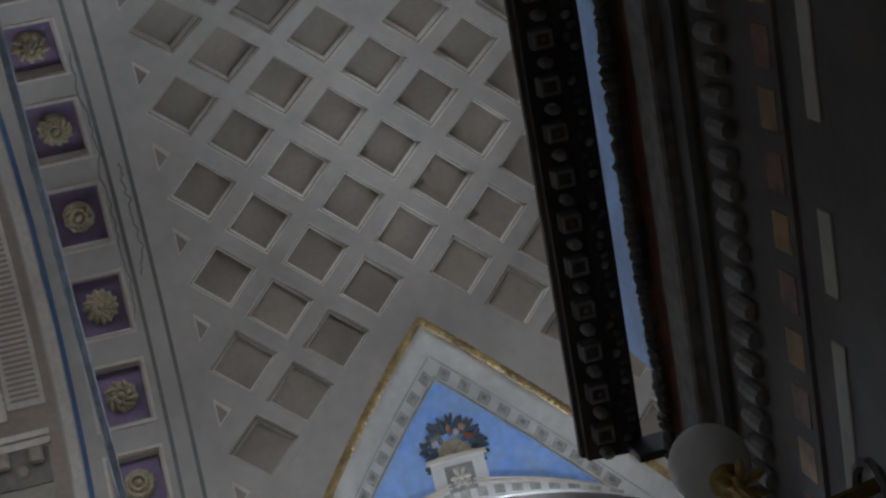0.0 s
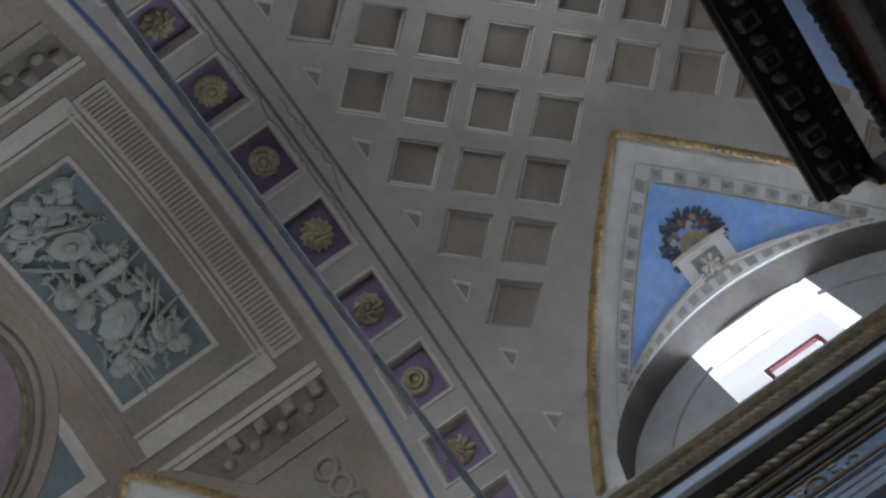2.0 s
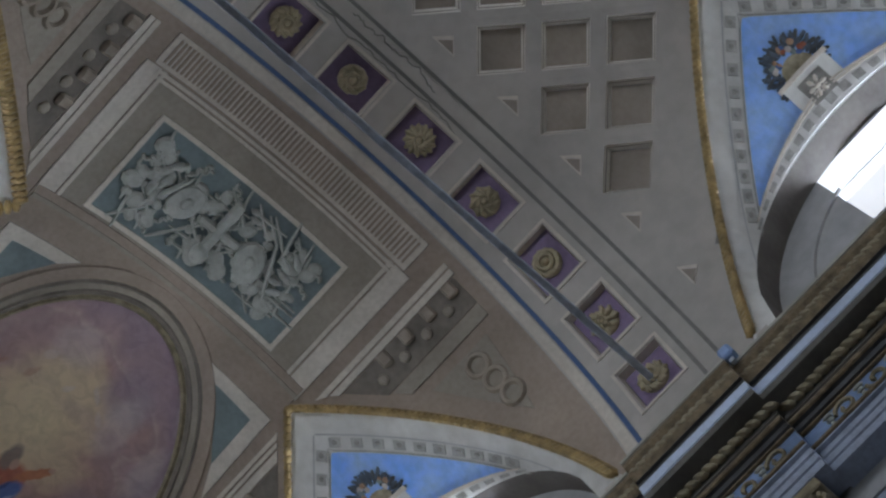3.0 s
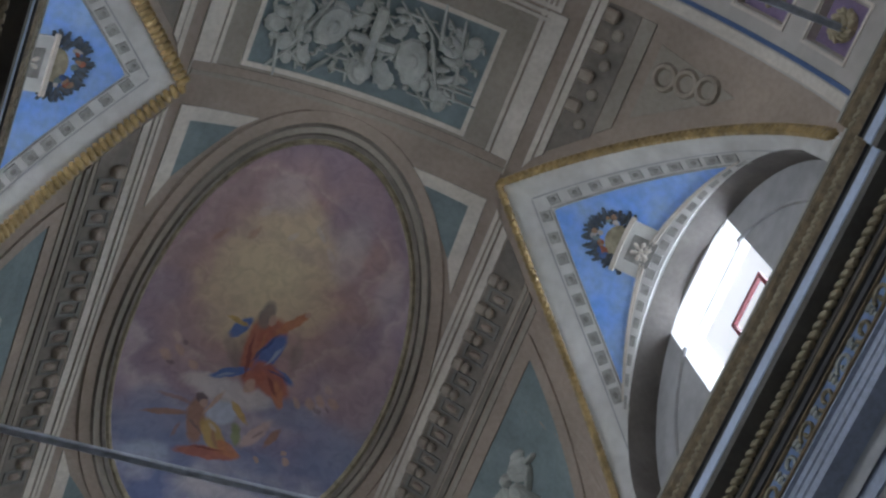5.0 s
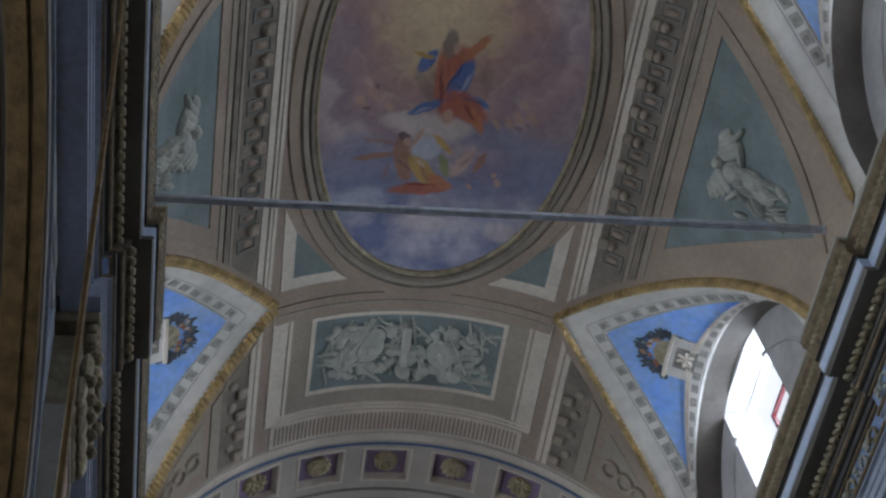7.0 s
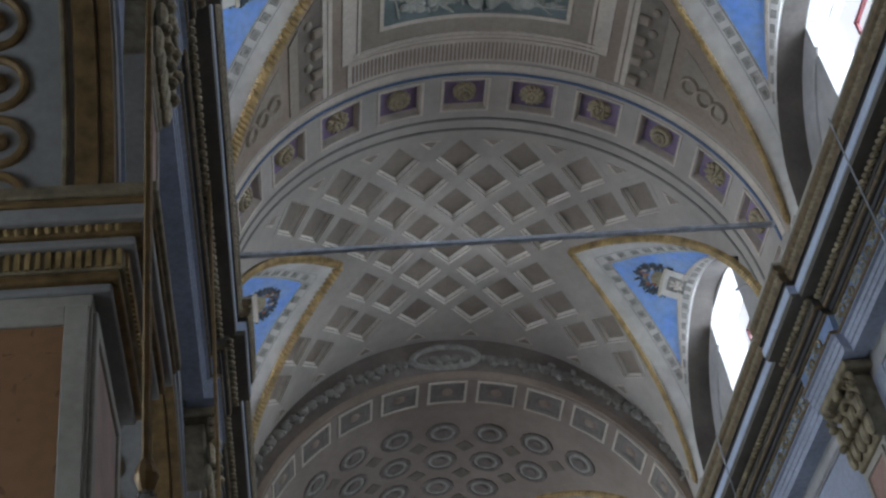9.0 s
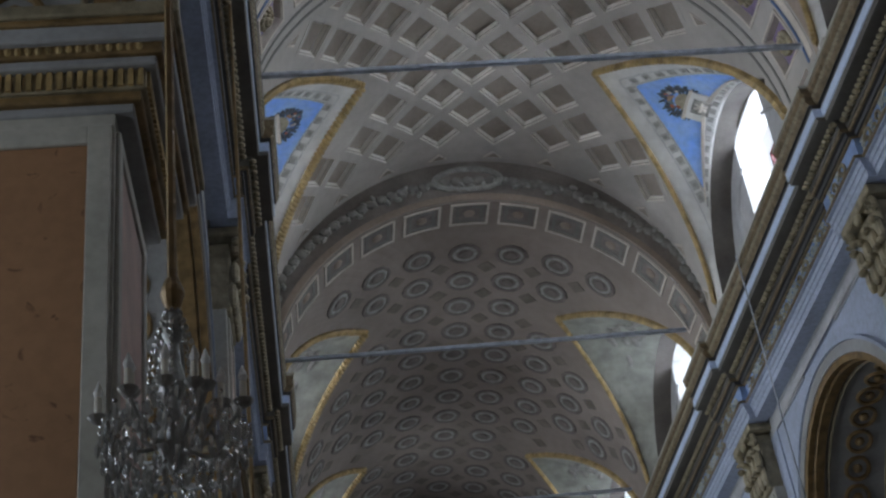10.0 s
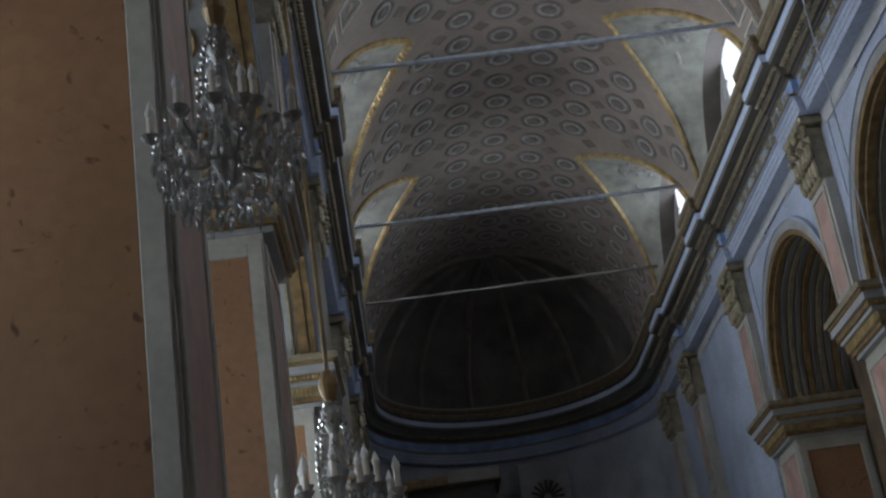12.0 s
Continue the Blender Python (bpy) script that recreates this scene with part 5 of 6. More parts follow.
for side in (1, -1):
    b = Build()
    ys = {-8.0, 29.9}
    for yc in ARCHES:
        ys |= {yc - HALF * math.cos(math.pi * i / 36) for i in range(37)}
    ys = sorted(ys)
    for y0, y1 in zip(ys, ys[1:]):
        z0, z1 = (SPRING, SPRING) if not any(yc - HALF - 1e-6 <= y0 and y1 <= yc + HALF + 1e-6 for yc in ARCHES) else (arch_z(y0), arch_z(y1))
        xf, xb = CX + side * FACE, CX + side * (FACE + DEEP)
        b.add([(xf, y0, E + z0), (xf, y1, E + z1), (xf, y1, E + 11.4), (xf, y0, E + 11.4)], [(0, 1, 2, 3)], M_WALL)
        b.add([(xb, y0, E + z0), (xb, y1, E + z1), (xb, y1, E + 11.4), (xb, y0, E + 11.4)], [(0, 1, 2, 3)], M_WALL)
        b.add([(xf, y0, E + z0), (xf, y1, E + z1), (xb, y1, E + z1), (xb, y0, E + z0)], [(0, 1, 2, 3)], M_GREYST)
    wall = b.make("wall_1" if side > 0 else "wall_2", None, "pale blue nave wall with round arches", "wall", kind="structure")
    for yc in ARCHES:
        def arc(r_, x, n=36):
            return [(x, yc - r_ * math.cos(math.pi * i / n), E + SPRING + r_ * math.sin(math.pi * i / n)) for i in range(n + 1)]

        def band(name, r0, r1, proud, material, label=""):
            bm = bmesh.new()
            a0, a1 = arc(r0, CX + side * (FACE - proud)), arc(r1, CX + side * (FACE - proud))
            k0, k1 = arc(r0, CX + side * (FACE + 0.05)), arc(r1, CX + side * (FACE + 0.01))
            rows = [[bm.verts.new(p) for p in r_] for r_ in (k0, a0, a1, k1)]
            for p, q in zip(rows, rows[1:]):
                for i in range(len(p) - 1):
                    bm.faces.new((p[i], p[i + 1], q[i + 1], q[i]))
            part(name, bm, material, wall, label)
        band("archivolt", HALF - 0.02, HALF + 0.10, 0.05, M_BROWN, "brown gilt inner archivolt")
        band("archivolt", HALF + 0.10, HALF + 0.30, 0.07, M_GREYST, "grey archivolt")
        band("archivolt", HALF + 0.30, HALF + 0.36, 0.10, M_WALL, "pale blue outer archivolt")
        sof = Build()
        niche = yc > 25
        stripes = [(0.05 + 0.16 * i, 0.19 + 0.16 * i, (M_BROWN, M_SOFFIT, M_OLDGOLD, M_SOFFIT)[i % 4]) for i in range(10)]
        for d0, d1, m in stripes if niche else ((0.06, 0.26, M_BROWN), (0.30, 0.36, M_OLDGOLD), (1.34, 1.40, M_OLDGOLD), (1.44, 1.64, M_BROWN)):
            v, f = [], []
            for dd, rr in ((d0, HALF - 0.002), (d0 + 0.02, HALF - 0.05), (d1 - 0.02, HALF - 0.05), (d1, HALF - 0.002)):
                v += arc(rr, CX + side * (FACE + dd))
            for k in range(3):
                f += [(k * 37 + i, k * 37 + i + 1, (k + 1) * 37 + i + 1, (k + 1) * 37 + i) for i in range(36)]
            sof.add(v, f, m)
        for i in range(0 if niche else 17):
            a = math.pi * (i + 0.5) / 17
            ring = lathe([(0.17, 0.0), (0.18, 0.04), (0.21, 0.05), (0.235, 0.04), (0.245, 0.0)], 18)
            but = lump((0, 0, 0.02), (0.09, 0.09, 0.06))

            def on_soffit(x, y, z):
                rr, aa = HALF - 0.003 - z, a + y / HALF
                return CX + side * (FACE + 0.85 + x), yc - rr * math.cos(aa), E + SPRING + rr * math.sin(aa)
            sof.take(ring, M_BROWN, on_soffit)
            sof.take(but, M_BROWN, on_soffit)
        if niche and side > 0:
            # folded brown hanging that closes the arch
            n_, v, f = 90, [], []
            for i in range(n_ + 1):
                y = yc - 2.9 + 5.8 * i / n_
                x = CX + side * (FACE + 1.75 + 0.06 * math.sin(i * 1.3) + 0.03 * math.sin(i * 0.37))
                v += [(x, y, 0.0), (x, y, E + 10.6)]
            f = [(2 * i, 2 * i + 1, 2 * i + 3, 2 * i + 2) for i in range(n_)]
            hang = Build()
            hang.add(v, f, M_HANG)
            hang.make("hanging", wall, "dark brown folded hanging")
        sof.make("arch_soffit", wall, "arch soffit with gilt bands" if niche else "arch soffit with gilt bands and roundels")

# ---- piers, pilasters and capitals: local x points away from the nave ----
def leaf_capital(parent):
    cap = Build()
    cap.take(box(-0.30, 0.02, -0.46, 0.46, 10.02, 11.12, 0.02), M_OLDGOLD)
    for row, (z, n, sx, out) in enumerate(((10.28, 5, 0.10, 0.33), (10.62, 4, 0.11, 0.37))):
        for i in range(n):
            y = -0.44 + 0.88 * i / (n - 1)
            cap.take(lump((-out, y, z), (0.07, 0.10, 0.20), 0, 8, 6), M_OLDGOLD)
            cap.take(lump((-out - 0.07, y, z + 0.16), (0.08, 0.085, 0.06), 0, 8, 5), M_OLDGOLD)
    for y in (-0.47, 0.47):
        for k in range(10):
            a, r_ = 0.75 * k, 0.14 * (1 - k / 13)
            cap.take(lump((-0.40 + 0.02 * k / 10, y + r_ * math.cos(a), 11.0 + r_ * math.sin(a)), (0.06, 0.045, 0.045), 0, 6, 4), M_OLDGOLD)
    cap.take(lump((-0.42, 0, 11.08), (0.07, 0.11, 0.10)), M_OLDGOLD)
    cap.make("capital", parent, "tarnished gilt leaf capital")
    part("abacus", box(-0.46, 0.02, -0.62, 0.62, 11.14, 11.29, 0.02), M_OLDGOLD, parent)


def framed(parent, name, b_, axis, at, u0, u1, z0, z1, border, m_panel, m_border, out):
    """A raised border round a sunk marble panel on a face x = at or y = at; out: the way the face looks."""
    def bx(a0, a1, c0, c1, d0, d1):
        e0, e1 = sorted((at + out * d0, at + out * d1))
        return box(e0, e1, a0, a1, c0, c1, 0.008) if axis == "x" else box(a0, a1, e0, e1, c0, c1, 0.008)
    part(name, bx(u0 + border, u1 - border, z0 + border, z1 - border, 0.0, 0.012), m_panel, parent, "")
    for a0, a1, c0, c1 in ((u0, u0 + border, z0, z1), (u1 - border, u1, z0, z1), (u0 + border, u1 - border, z0, z0 + border), (u0 + border, u1 - border, z1 - border, z1)):
        part("panel_border", bx(a0, a1, c0, c1, 0.0, 0.035), m_border, parent)


def pier_thing(y, side, with_pier=True):
    root = empty("pier" if with_pier else "pilaster", "stone pier with marble panels, gilt impost and tall pilaster" if with_pier else "tall wall pilaster with pink panel and gilt capital", "pier" if with_pier else "pilaster", "piers of the nave" if with_pier else "pilasters of the chancel")
    W2 = 0.84
    if with_pier:
        part("body", box(0.10, DEEP, -W2, W2, -1.6, 7.0), M_PALE, root)
        for sg in (1, -1):
            framed(root, "marble_panel", None, "y", sg * W2, 0.12, DEEP - 0.05, -0.9, 6.8, 0.17, M_ORANGE, M_PALE, sg)
        layers = [(6.92, 7.0, 0.04, M_GREYST), (7.0, 7.08, 0.10, M_BROWN), (7.08, 7.26, 0.14, M_OLDGOLD), (7.26, 7.34, 0.22, M_GREYST), (7.34, 7.45, 0.27, M_BROWN), (7.45, 7.60, 0.33, M_GREYST), (7.60, 7.66, 0.36, M_BROWN), (7.66, 7.78, 0.40, M_OLDGOLD)]
        for z0, z1, o, m in layers:
            part("impost_moulding", box(-o, DEEP + 0.02, -W2 - o * 0.75, W2 + o * 0.75, z0, z1, 0.012), m, root)
        fl = Build()
        for i in range(30):
            yy = -0.9 + 1.8 * i / 29
            fl.take(box(-0.165, -0.14, yy - 0.018, yy + 0.018, 7.09, 7.25), M_GOLD)
        for sg in (1, -1):
            for i in range(24):
                xx = -0.1 + 1.7 * i / 23
                y0, y1 = sorted((sg * (W2 + 0.105), sg * (W2 + 0.128)))
                fl.take(box(xx - 0.02, xx + 0.02, y0, y1, 7.09, 7.25), M_GOLD)
                fl.take(lump((xx, sg * (W2 + 0.27 * 0.75), 7.40), (0.03, 0.02, 0.04), 0, 6, 4), M_GOLD)
        fl.make("impost_fluting", root, "gilt flutes of the impost", kind="stuff")
        part("upper_body", box(-0.03, 0.02, -W2, W2, 7.78, 11.29), M_WALL, root)
    low = 7.78 if with_pier else -1.6
    part("shaft", box(-0.24, 0.0, -0.5, 0.5, low, 10.05, 0.015), M_PALE, root)
    framed(root, "pink_panel", None, "x", -0.24, -0.42, 0.42, 7.9, 9.95, 0.09, M_PINK, M_PALE, -1)
    if with_pier:
        framed(root, "pink_panel", None, "x", 0.10, -W2 + 0.06, W2 - 0.06, -0.9, 6.8, 0.14, M_PINK, M_PALE, -1)
    else:
        framed(root, "pink_panel", None, "x", -0.24, -0.42, 0.42, -0.6, 7.6, 0.09, M_PINK, M_PALE, -1)
    part("base", box(-0.12, 0.12, -0.6, 0.6, -1.6, -1.2, 0.03), M_PALE, root)
    leaf_capital(root)
    root.matrix_world = pose(CX + side * FACE, y, E, 0, 0, 0 if side > 0 else 180)
    return root


first_pier = pier_thing(PIERS[0], 1)
for y in PIERS:
    for side in (1, -1):
        if (y, side) != (PIERS[0], 1):
            copy_thing(first_pier, pose(CX + side * FACE, y, E, 0, 0, 0 if side > 0 else 180))
first_pil = pier_thing(37.2, 1, False)
for y, side in ((37.2, -1), (41.0, 1), (41.0, -1)):
    copy_thing(first_pil, pose(CX + side * FACE, y, E, 0, 0, 0 if side > 0 else 180))

# ---- chancel walls, apse wall, aisles, end wall, floor ----
b = Build()
for side in (1, -1):
    x0, x1 = sorted((CX + side * FACE, CX + side * (FACE + 0.6)))
    b.take(box(x0, x1, 31.6, 41.5, 0, E + 11.4), M_WALL)
v, f = [], []
for i in range(41):
    a = math.pi * i / 40
    for z in (0.0, E + 11.4):
        v.append((CX - FACE * math.cos(a), 41.5 + FACE * math.sin(a), z))
f = [(2 * i, 2 * i + 1, 2 * i + 3, 2 * i + 2) for i in range(40)]
b.add(v, f, M_APWALL)
b.make("wall_3", None, "pale blue chancel walls and dark curved apse wall", "wall", kind="structure")
b = Build()
for side in (1, -1):
    x0, x1 = sorted((CX + side * 10.6, CX + side * 11.0))
    if side > 0:
        b.take(box(x0, x1, -8.2, 41.5, 0, E + 12.2), M_GREYST)
    else:
        # unseen openings, cut only to let the aisle fill lamps in
        cuts = [-8.2] + [v for y in AISLE_FILLS for v in (y - 1.3, y + 1.3)] + [41.5]
        for y0, y1 in zip(cuts[0::2], cuts[1::2]):
            b.take(box(x0, x1, y0, y1, 0, E + 12.2), M_GREYST)
        for y in AISLE_FILLS:
            b.take(box(x0, x1, y - 1.3, y + 1.3, 0, E + 3.5), M_GREYST)
            b.take(box(x0, x1, y - 1.3, y + 1.3, E + 7.5, E + 12.2), M_GREYST)
    x0, x1 = sorted((CX + side * (FACE + 0.3), CX + side * 10.6))
    b.take(box(x0, x1, 41.2, 41.5, 0, E + 12.2), M_GREYST)
# west wall with three openings, unseen, made for the fill lamps
for x0, x1, z0, z1 in ((CX - 11, CX - 8.8, 0, E + 18.6), (CX - 6.4, CX - 1.6, 0, E + 18.6), (CX + 1.6, CX + 6.4, 0, E + 18.6), (CX + 8.8, CX + 11, 0, E + 18.6), (CX - 8.8, CX - 6.4, 0, E + 2.6), (CX - 8.8, CX - 6.4, E + 6.6, E + 18.6), (CX + 6.4, CX + 8.8, 0, E + 2.6), (CX + 6.4, CX + 8.8, E + 6.6, E + 18.6), (CX - 1.6, CX + 1.6, 0, E + 9.5), (CX - 1.6, CX + 1.6, E + 14.5, E + 18.6)):
    b.take(box(x0, x1, -8.4, -8.0, z0, z1), M_LUNETTE)
b.make("wall_4", None, "plain outer and west walls with unseen openings for fill lamps", "wall", kind="structure")
b = Build()
for side in (1, -1):
    x0, x1 = sorted((CX + side * (FACE + 0.55), CX + side * 11.0))
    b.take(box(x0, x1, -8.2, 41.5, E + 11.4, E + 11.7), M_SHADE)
b.make("ceiling_9", None, "flat aisle ceilings in the painted shade colour", "ceiling", kind="structure")
Build().take(box(CX - 11.2, CX + 11.2, -8.4, 47.2, -0.2, 0.0), M_FLOOR).make("floor", None, "worn grey stone floor", "floor", kind="structure")

# ---- tie rods ----
TIES = ((1.42, 14.55), (8.75, 14.15), (15.85, 14.15), (24.1, 14.05), (31.35, 13.9), (36.65, 13.9))
for y, z in TIES:
    rod = empty("tie_rod", "thin grey iron tie rod spanning the vault", "tie rod", "tie rods of the nave")
    part("rod", box(CX - 4.5, CX + 4.5, y - 0.045, y + 0.045, E + z - 0.035, E + z + 0.035, 0.012), M_IRON if y < 36 else M_SOFFIT, rod, "" if y < 36 else "dark iron rod")
    for side in (1, -1):
        part("anchor", box(*sorted((CX + side * 4.3, CX + side * 4.5)), y - 0.06, y + 0.06, E + z - 0.06, E + z + 0.06, 0.02), M_IRON, rod)
for y in (1.1,):
    cl = empty("cornice_clamp", "small blue painted box on the cornice edge", "clamp")
    part("block", box(CX + 3.86, CX + 4.02, y - 0.62, y - 0.46, E + 13.02, E + 13.24, 0.03), M_LTBLUE, cl)
    part("stem", box(CX + 3.92, CX + 3.98, y - 0.57, y - 0.51, E + 12.95, E + 13.03), M_IRON, cl)

# ---- bright white sky outside the upper windows ----
for side in (1, -1):
    bd = Build()
    xx = CX + side * 7.2
    bd.add([(xx, -9, E + 11.9), (xx, 44, E + 11.9), (xx + side * 2, 44, E + 26), (xx + side * 2, -9, E + 26)], [(0, 1, 2, 3)], M_OVERCAST)
    bd.make("backdrop", None, "plain bright overcast sky", "sky", kind="structure")


# ---- hanging cables below the cornice ----
for y in (12.5, 19.9):
    cb = tube([(CX + 3.93, y, E + 13.0), (CX + 3.93, y, E + 6.0), (CX + 3.93, y, 0.0)], 0.014, 6)
    part("cable", cb, M_IRON, None)
    tagged(bpy.data.objects["cable"] if y < 13 else bpy.data.objects["cable.001"], "thin grey steel cable hanging from the cornice", "cable", "cables")


# ---- chandeliers ----
def chandelier(x, y, top, size=1.0, arms=14):
    root = empty("chandelier", "crystal chandelier with ivory candle tubes on a long gilt cord", "chandelier", "chandeliers", pose(x, y, E + top) @ Matrix.Scale(size, 4))
    part("cord", tube([(0, 0, (12.33 - top) / size), (0, 0, 0.05)], 0.022 / size), M_BROWN, root, "dull gilt cord")
    part("finial", lathe([(0.0, 0.10), (0.03, 0.08), (0.05, 0.03), (0.055, 0.0), (0.04, -0.05), (0.02, -0.1)], 12), M_BROWN, root, "dark bronze finial")
    part("stem", lathe([(0.02, -0.08), (0.045, -0.14), (0.05, -0.2), (0.025, -0.26), (0.035, -0.36), (0.06, -0.46), (0.03, -0.54), (0.055, -0.66), (0.075, -0.74), (0.03, -0.84), (0.0, -0.92)], 12), M_CRYSTAL2, root, "turned crystal stem")
    rnd_ = random.Random(int(y * 10))
    for i in range(arms):
        a = 2 * math.pi * i / arms + 0.15
        r_ = 0.31 if i % 2 else 0.20
        lift = 0.0 if i % 2 else 0.07
        ca, sa = math.cos(a), math.sin(a)
        pts = [(ca * r_ * t, sa * r_ * t, -0.70 - 0.10 * math.sin(math.pi * t) + (0.07 + lift) * t) for t in [k / 8 for k in range(9)]]
        arm = part("arm", tube(pts, 0.010), M_CRYSTAL2, root, "curved crystal arm")
        e_ = pts[-1]
        part("drip_pan", lathe([(0.0, -0.02), (0.03, 0.0), (0.045, 0.02), (0.02, 0.015)], 10, e_), M_CRYSTAL2, arm)
        part("candle", lathe([(0.016, 0.01), (0.016, 0.11), (0.0, 0.112)], 8, e_), M_CANDLE, arm, "ivory candle tube")
        part("bulb", lathe([(0.0, 0.105), (0.016, 0.115), (0.022, 0.135), (0.010, 0.17), (0.0, 0.195)], 8, e_), M_GLOBE, arm, "white flame bulb")
    drops = Build()
    rings = ((0.31, -0.70, 40), (0.30, -0.76, 40), (0.285, -0.83, 38), (0.255, -0.89, 34), (0.20, -0.94, 28), (0.13, -0.98, 18), (0.06, -1.0, 8), (0.22, -0.66, 26), (0.13, -0.60, 18), (0.20, -0.80, 24))
    for ring, (rad, z, n) in enumerate(rings):
        for i in range(n):
            a = 2 * math.pi * i / n + 0.2 * ring
            c = (rad * math.cos(a) * rnd_.uniform(0.9, 1.06), rad * math.sin(a) * rnd_.uniform(0.9, 1.06), z + rnd_.uniform(-0.04, 0.04))
            drops.take(lathe([(0.0, 0.035), (0.013, 0.01), (0.011, -0.02), (0.0, -0.042)], 5, c), (M_CRYSTAL, M_CRYSTAL2, M_CRYSTAL, M_SPARK)[(i + ring) % 4])
            if ring < 6 and i % 2:
                drops.take(lump((c[0], c[1], c[2] + 0.05), (0.011, 0.011, 0.011), 0, 5, 4), M_CRYSTAL)
    for i in range(8):
        a = 2 * math.pi * i / 8
        for k in range(14):
            t = k / 13
            rr, zz = 0.035 + 0.045 * math.sin(math.pi * t) + 0.06 * t * t, -0.10 - 0.48 * t
            drops.take(lump((rr * math.cos(a), rr * math.sin(a), zz), (0.012, 0.012, 0.017), 0, 5, 4), (M_CRYSTAL, M_CRYSTAL2, M_SPARK)[k % 3])
    drops.make("crystal_fringe", root, "strings of cut crystal drops", kind="stuff")
    return root


chandelier(-0.525, 5.3, 3.47)
chandelier(-0.50, 12.4, 3.95, 1.75)

# ---- the tall dark altarpiece behind the camera ----
altar = empty("altarpiece", "tall dark wood and marble altarpiece with dentils and silver ornaments", "altarpiece")
AX0, AX1 = -0.3, 4.42


def prof_x(name, pts, material, label="", x0=AX0, x1=AX1):
    """A moulding along x from (y, z) points."""
    bm = bmesh.new()
    rows = [[bm.verts.new((x, y, E + z)) for y, z in pts] for x in (x0, x1)]
    for i in range(len(pts) - 1):
        bm.faces.new((rows[0][i], rows[0][i + 1], rows[1][i + 1], rows[1][i]))
    for r_ in rows:
        bm.faces.new(r_)
    return part(name, bm, material, altar, label)


prof_x("top_cornice", [(-2.29, 9.06), (-2.29, 9.0), (-2.32, 8.98), (-2.32, 8.92), (-2.36, 8.92), (-2.72, 8.86), (-2.72, 9.06)], M_DARK, "black wooden top cornice")
for i in range(30):
    x = AX0 + 0.05 + i * 0.157
    if x + 0.1 > AX1:
        break
    if i % 2:
        part("dentil", box(x + 0.02, x + 0.085, -2.485, -2.40, E + 8.775, E + 8.91, 0.02), M_GREYWD, altar, "worn pale dentil block")
        continue
    dn = part("dentil", box(x - 0.015, x + 0.115, -2.51, -2.365, E + 8.80, E + 8.91, 0.01), M_DARK2, altar)
    for x0, x1, y0, y1 in ((x - 0.01, x + 0.012, -2.505, -2.37), (x + 0.088, x + 0.11, -2.505, -2.37), (x + 0.012, x + 0.088, -2.505, -2.483), (x + 0.012, x + 0.088, -2.392, -2.37)):
        part("dentil_rim", box(x0, x1, y0, y1, E + 8.78, E + 8.802, 0.004), M_GREYWD, dn)
    part("dentil_boss", box(x + 0.032, x + 0.068, -2.455, -2.42, E + 8.785, E + 8.801, 0.006), M_AMBER if i % 4 else M_DARK2, dn)
orn = Build()
rnd = random.Random(4)
for i in range(130):
    x = AX0 + 0.03 + (AX1 - AX0 - 0.06) * i / 129
    orn.take(lump((x, -2.545, E + 8.86), (0.012, 0.014, 0.02), 0, 5, 4), M_DARK2)
    if i % 2 == 0:
        orn.take(lump((x, -2.63 + rnd.uniform(-0.03, 0.03), E + 8.84), (0.035, 0.03, 0.03), rnd.uniform(0, 3), 6, 4), M_SILVER if i % 3 == 0 else M_DARK2)
orn.make("cornice_ornament", altar, "dark carved leaf ornament", kind="stuff")
# Added panel: its blue stands in for the lit space beyond the gap.
prof_x("gap_panel", [(-3.62, 8.2), (-3.62, 12.6), (-3.95, 12.6), (-3.95, 8.2)], M_LTBLUE, "light blue panel added for the bright gap behind the cornice", AX0, 4.85)
for x in (AX0 + 0.02, AX1 - 0.10):
    part("bracket", box(x, x + 0.06, -2.95, -2.60, E + 8.6, E + 8.88), M_DARK, altar)
crest = Build()
for i in range(60):
    x = AX0 + 0.04 + (AX1 - AX0 - 0.08) * i / 59
    wide_ = 0.03 + 0.055 * math.sin(math.pi * i / 59) ** 2
    crest.take(lump((x, -2.83 + wide_ * 0.6, E + 8.57), (0.06, wide_, 0.02 + 0.05 * abs(math.sin(i * 0.21)) + rnd.uniform(0, 0.02)), rnd.uniform(0, 3), 6, 4), M_DARK2)
crest.make("cresting", altar, "dark carved cresting", kind="stuff")
prof_x("frieze", [(-2.80, 8.57), (-2.86, 8.55), (-2.86, 8.22), (-3.3, 8.2), (-3.3, 8.57)], M_RED, "red brown marble frieze")
prof_x("architrave", [(-2.84, 8.22), (-2.82, 8.18), (-2.82, 8.05), (-2.88, 8.02), (-2.88, 7.62), (-2.92, 7.6), (-3.3, 7.6), (-3.3, 8.22)], M_DARK2, "dark grey architrave")
prof_x("grey_fillet", [(-2.81, 8.16), (-2.79, 8.14), (-2.79, 7.84), (-2.81, 7.82), (-2.88, 7.82)], M_GREYWD, "smooth grey fillet")
prof_x("lower_body", [(-2.95, 7.6), (-2.95, 0.4 - E), (-3.7, 0.4 - E), (-3.7, 7.6)], M_DARK, "dark wooden body")
part("plinth", box(AX0 - 0.1, AX1 + 0.1, -3.8, -2.75, 0.0, 0.45, 0.02), M_DARK2, altar)
for i in range(26):
    x = AX0 + 0.1 + i * 0.178
    if x + 0.1 > AX1:
        break
    part("bead", lathe([(0.0, -0.13), (0.055, -0.12), (0.065, -0.06), (0.065, 0.06), (0.055, 0.12), (0.0, 0.13)], 10, (x + 0.05, -2.93, E + 7.2)), M_GREYWD, altar)
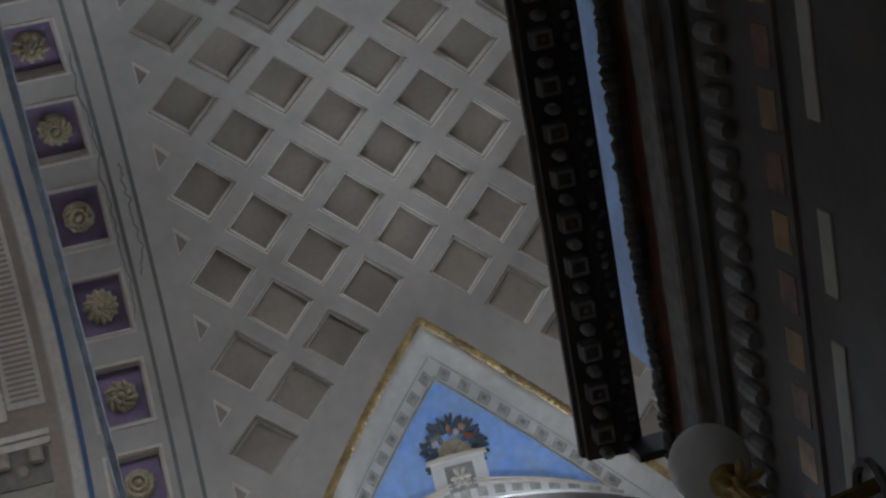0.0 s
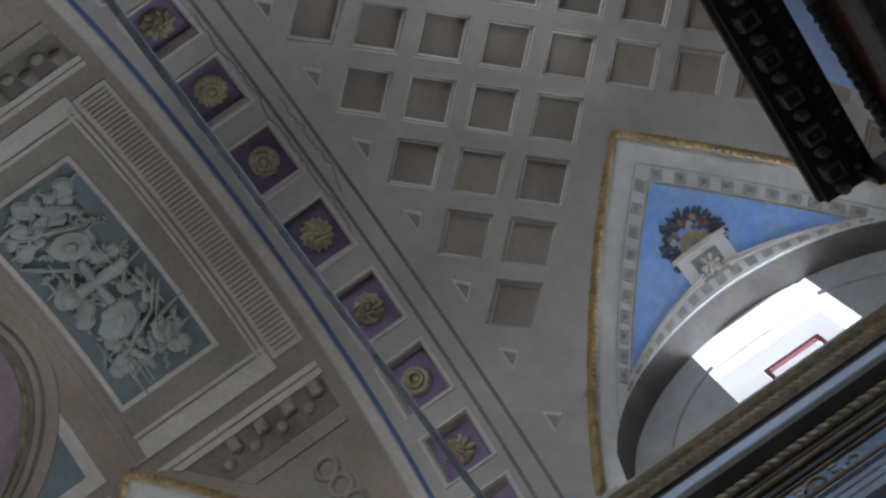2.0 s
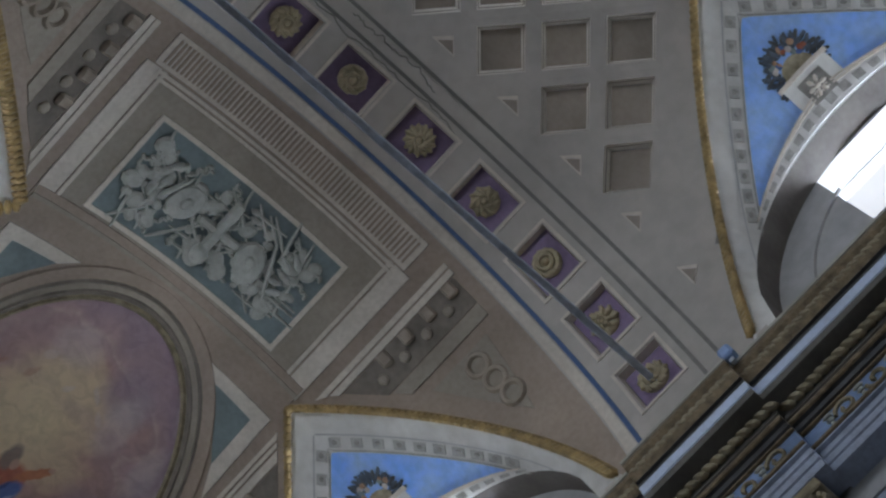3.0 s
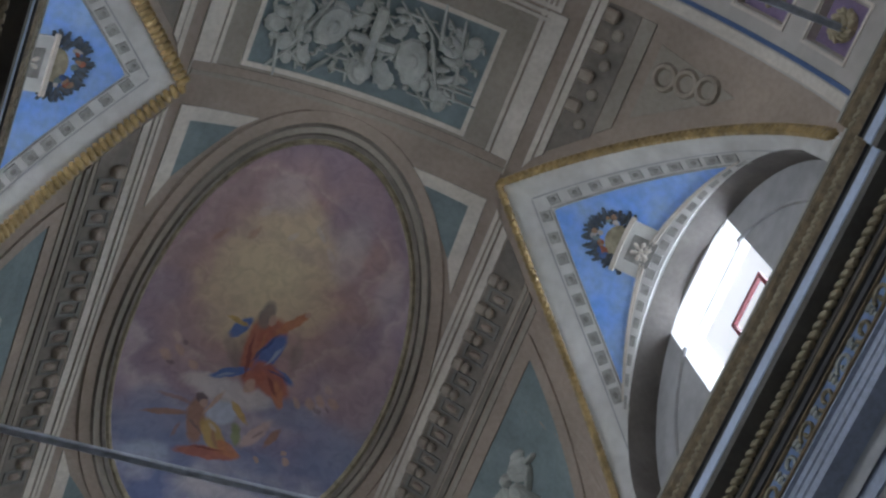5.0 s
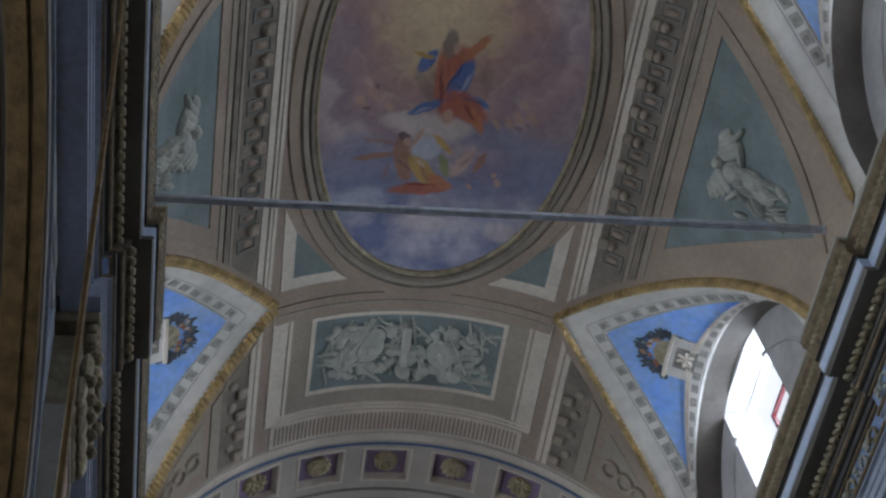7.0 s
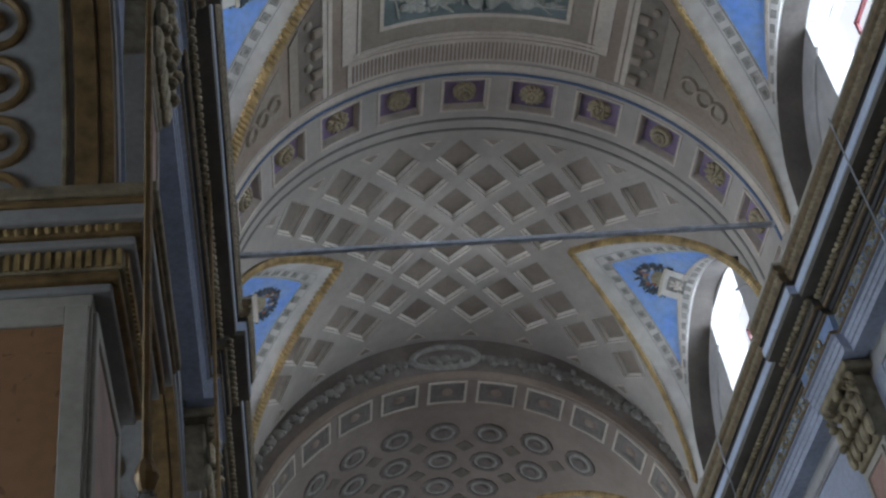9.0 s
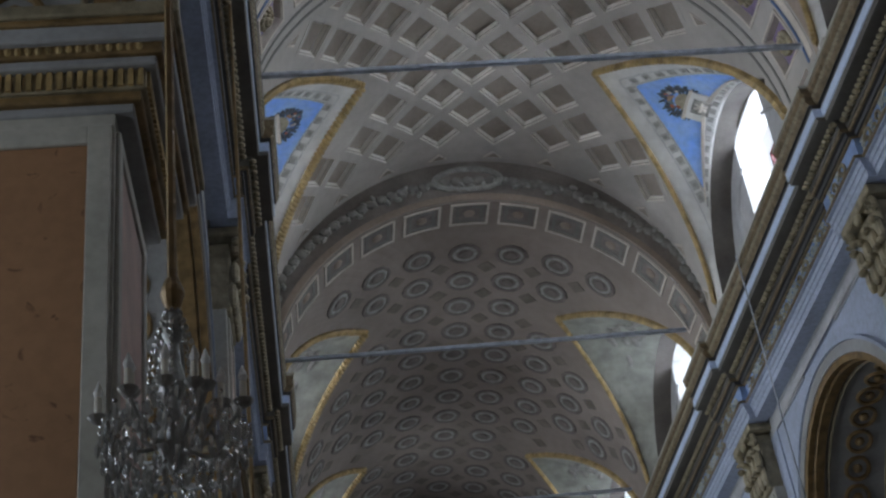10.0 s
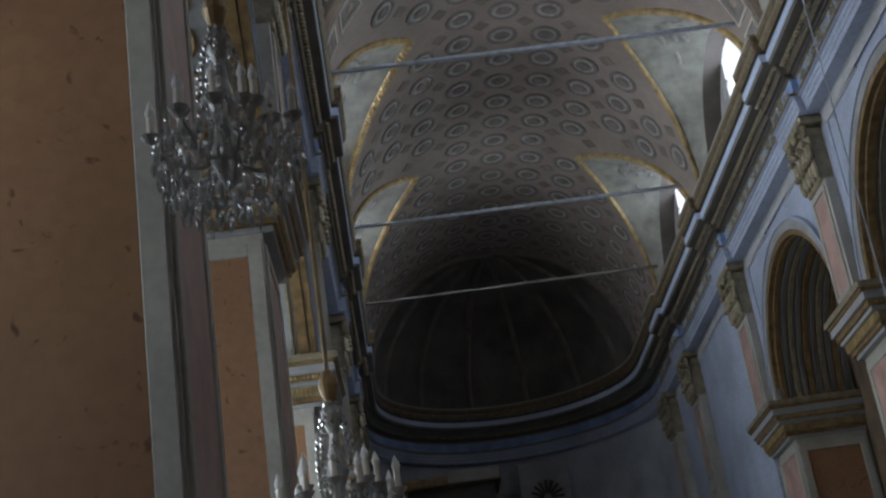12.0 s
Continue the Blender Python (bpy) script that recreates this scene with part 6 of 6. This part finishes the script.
prof_x("inlay_band", [(-2.96, 6.75), (-2.93, 6.72), (-2.93, 6.40), (-2.96, 6.37)], M_DARK, "dark inlay band")
for i in range(14):
    x = AX0 + 0.15 + i * 0.33
    part("inlay", box(x, x + 0.22, -2.945, -2.925, E + 6.46, E + 6.66, 0.004), M_AMBER if i % 2 else M_RED, altar, "amber coloured inlay" if i % 2 else "")
for x0, x1 in ((0.2, 1.6), (2.05, 2.5), (2.75, 4.0)):
    part("pale_slab", box(x0, x1, -2.975, -2.94, E + 6.02, E + 6.16, 0.006), M_PALE, altar, "pale grey stone slab")
for i in range(12):
    x = 0.3 + i * 0.36
    c = part("cartouche", lathe([(0.0, 0.05), (0.06, 0.045), (0.1, 0.02), (0.13, 0.03), (0.15, 0.0)], 14), M_SILVER, altar, "tarnished silver cartouche")
    c.matrix_world = pose(x, -2.96, E + 5.72 - 0.1 * (i % 2), 90, 0, 0) @ Matrix.Diagonal((0.75, 1.15, 1, 1))

# ---- globe lamps on brass arms in front of the altarpiece ----
def globe_lamp(x, y, z):
    root = empty("globe_lamp", "frosted white glass globe lamp on a brass arm", "lamp", "globe lamps", pose(x, y, E + z))
    part("globe", lump((0, 0, 0), (0.115, 0.115, 0.115), 0, 28, 18), M_GLOBE, root, "frosted white glass globe", True)
    part("collar", lathe([(0.02, -0.20), (0.035, -0.17), (0.03, -0.13), (0.05, -0.118), (0.045, -0.10)], 16), M_BRASS, root)
    pts = [(0, 0, -0.19), (0.01, -0.03, -0.3), (0.02, -0.15, -0.36), (0.02, -0.4, -0.30), (0.02, -0.8, -0.36), (0.02, -2.95 - y, -0.3)]
    part("arm", tube(pts, 0.022, 8), M_BRASS, root, "curved brass arm")
    for i in range(6):
        a = i * 1.05
        part("leaf", lump((0.05 * math.cos(a), 0.05 * math.sin(a) - 0.02, -0.17), (0.035, 0.014, 0.018), a, 8, 5), M_BRASS, root)
    part("scroll", tube([(0.02 + 0.09 * math.cos(t), -0.3 - 0.0, -0.36 + 0.09 * math.sin(t)) for t in [0.5 * k for k in range(12)]], 0.015), M_DARK2, root)
    return root


globe_lamp(1.79, -1.225, 3.4)
globe_lamp(2.02, -1.68, 3.12)

# ---- ledge with a gilt cornice and a fan window shape in the apse ----
ledge = empty("altar_canopy", "pale stone and gilt canopy ledge in the apse", "canopy")
part("slab", box(0.2, 3.3, 43.4, 45.6, E + 10.1, E + 10.4, 0.03), M_BROWN, ledge)
part("front", box(1.6, 3.25, 43.3, 43.4, E + 10.12, E + 10.5, 0.02), M_PALE, ledge, "pale stone front")
part("back", box(0.4, 3.1, 43.8, 45.5, 0, E + 10.1), M_DARK, ledge)
fan = empty("fan_ornament", "dark sunburst ornament on the pale apse wall", "ornament")
part("disc", box(4.0, 5.6, 45.3, 45.36, E + 9.0, E + 10.9, 0.02), M_GREYST, fan)
for i in range(9):
    a = math.pi * i / 8
    part("ray", tube([(4.85 + 0.12 * math.cos(a), 45.28, E + 9.7 + 0.12 * math.sin(a)), (4.85 + 0.55 * math.cos(a), 45.28, E + 9.7 + 0.55 * math.sin(a))], 0.045), M_DARK, fan)
part("stand", box(4.0, 5.6, 45.36, 45.7, 0, E + 9.0), M_APSE, fan)
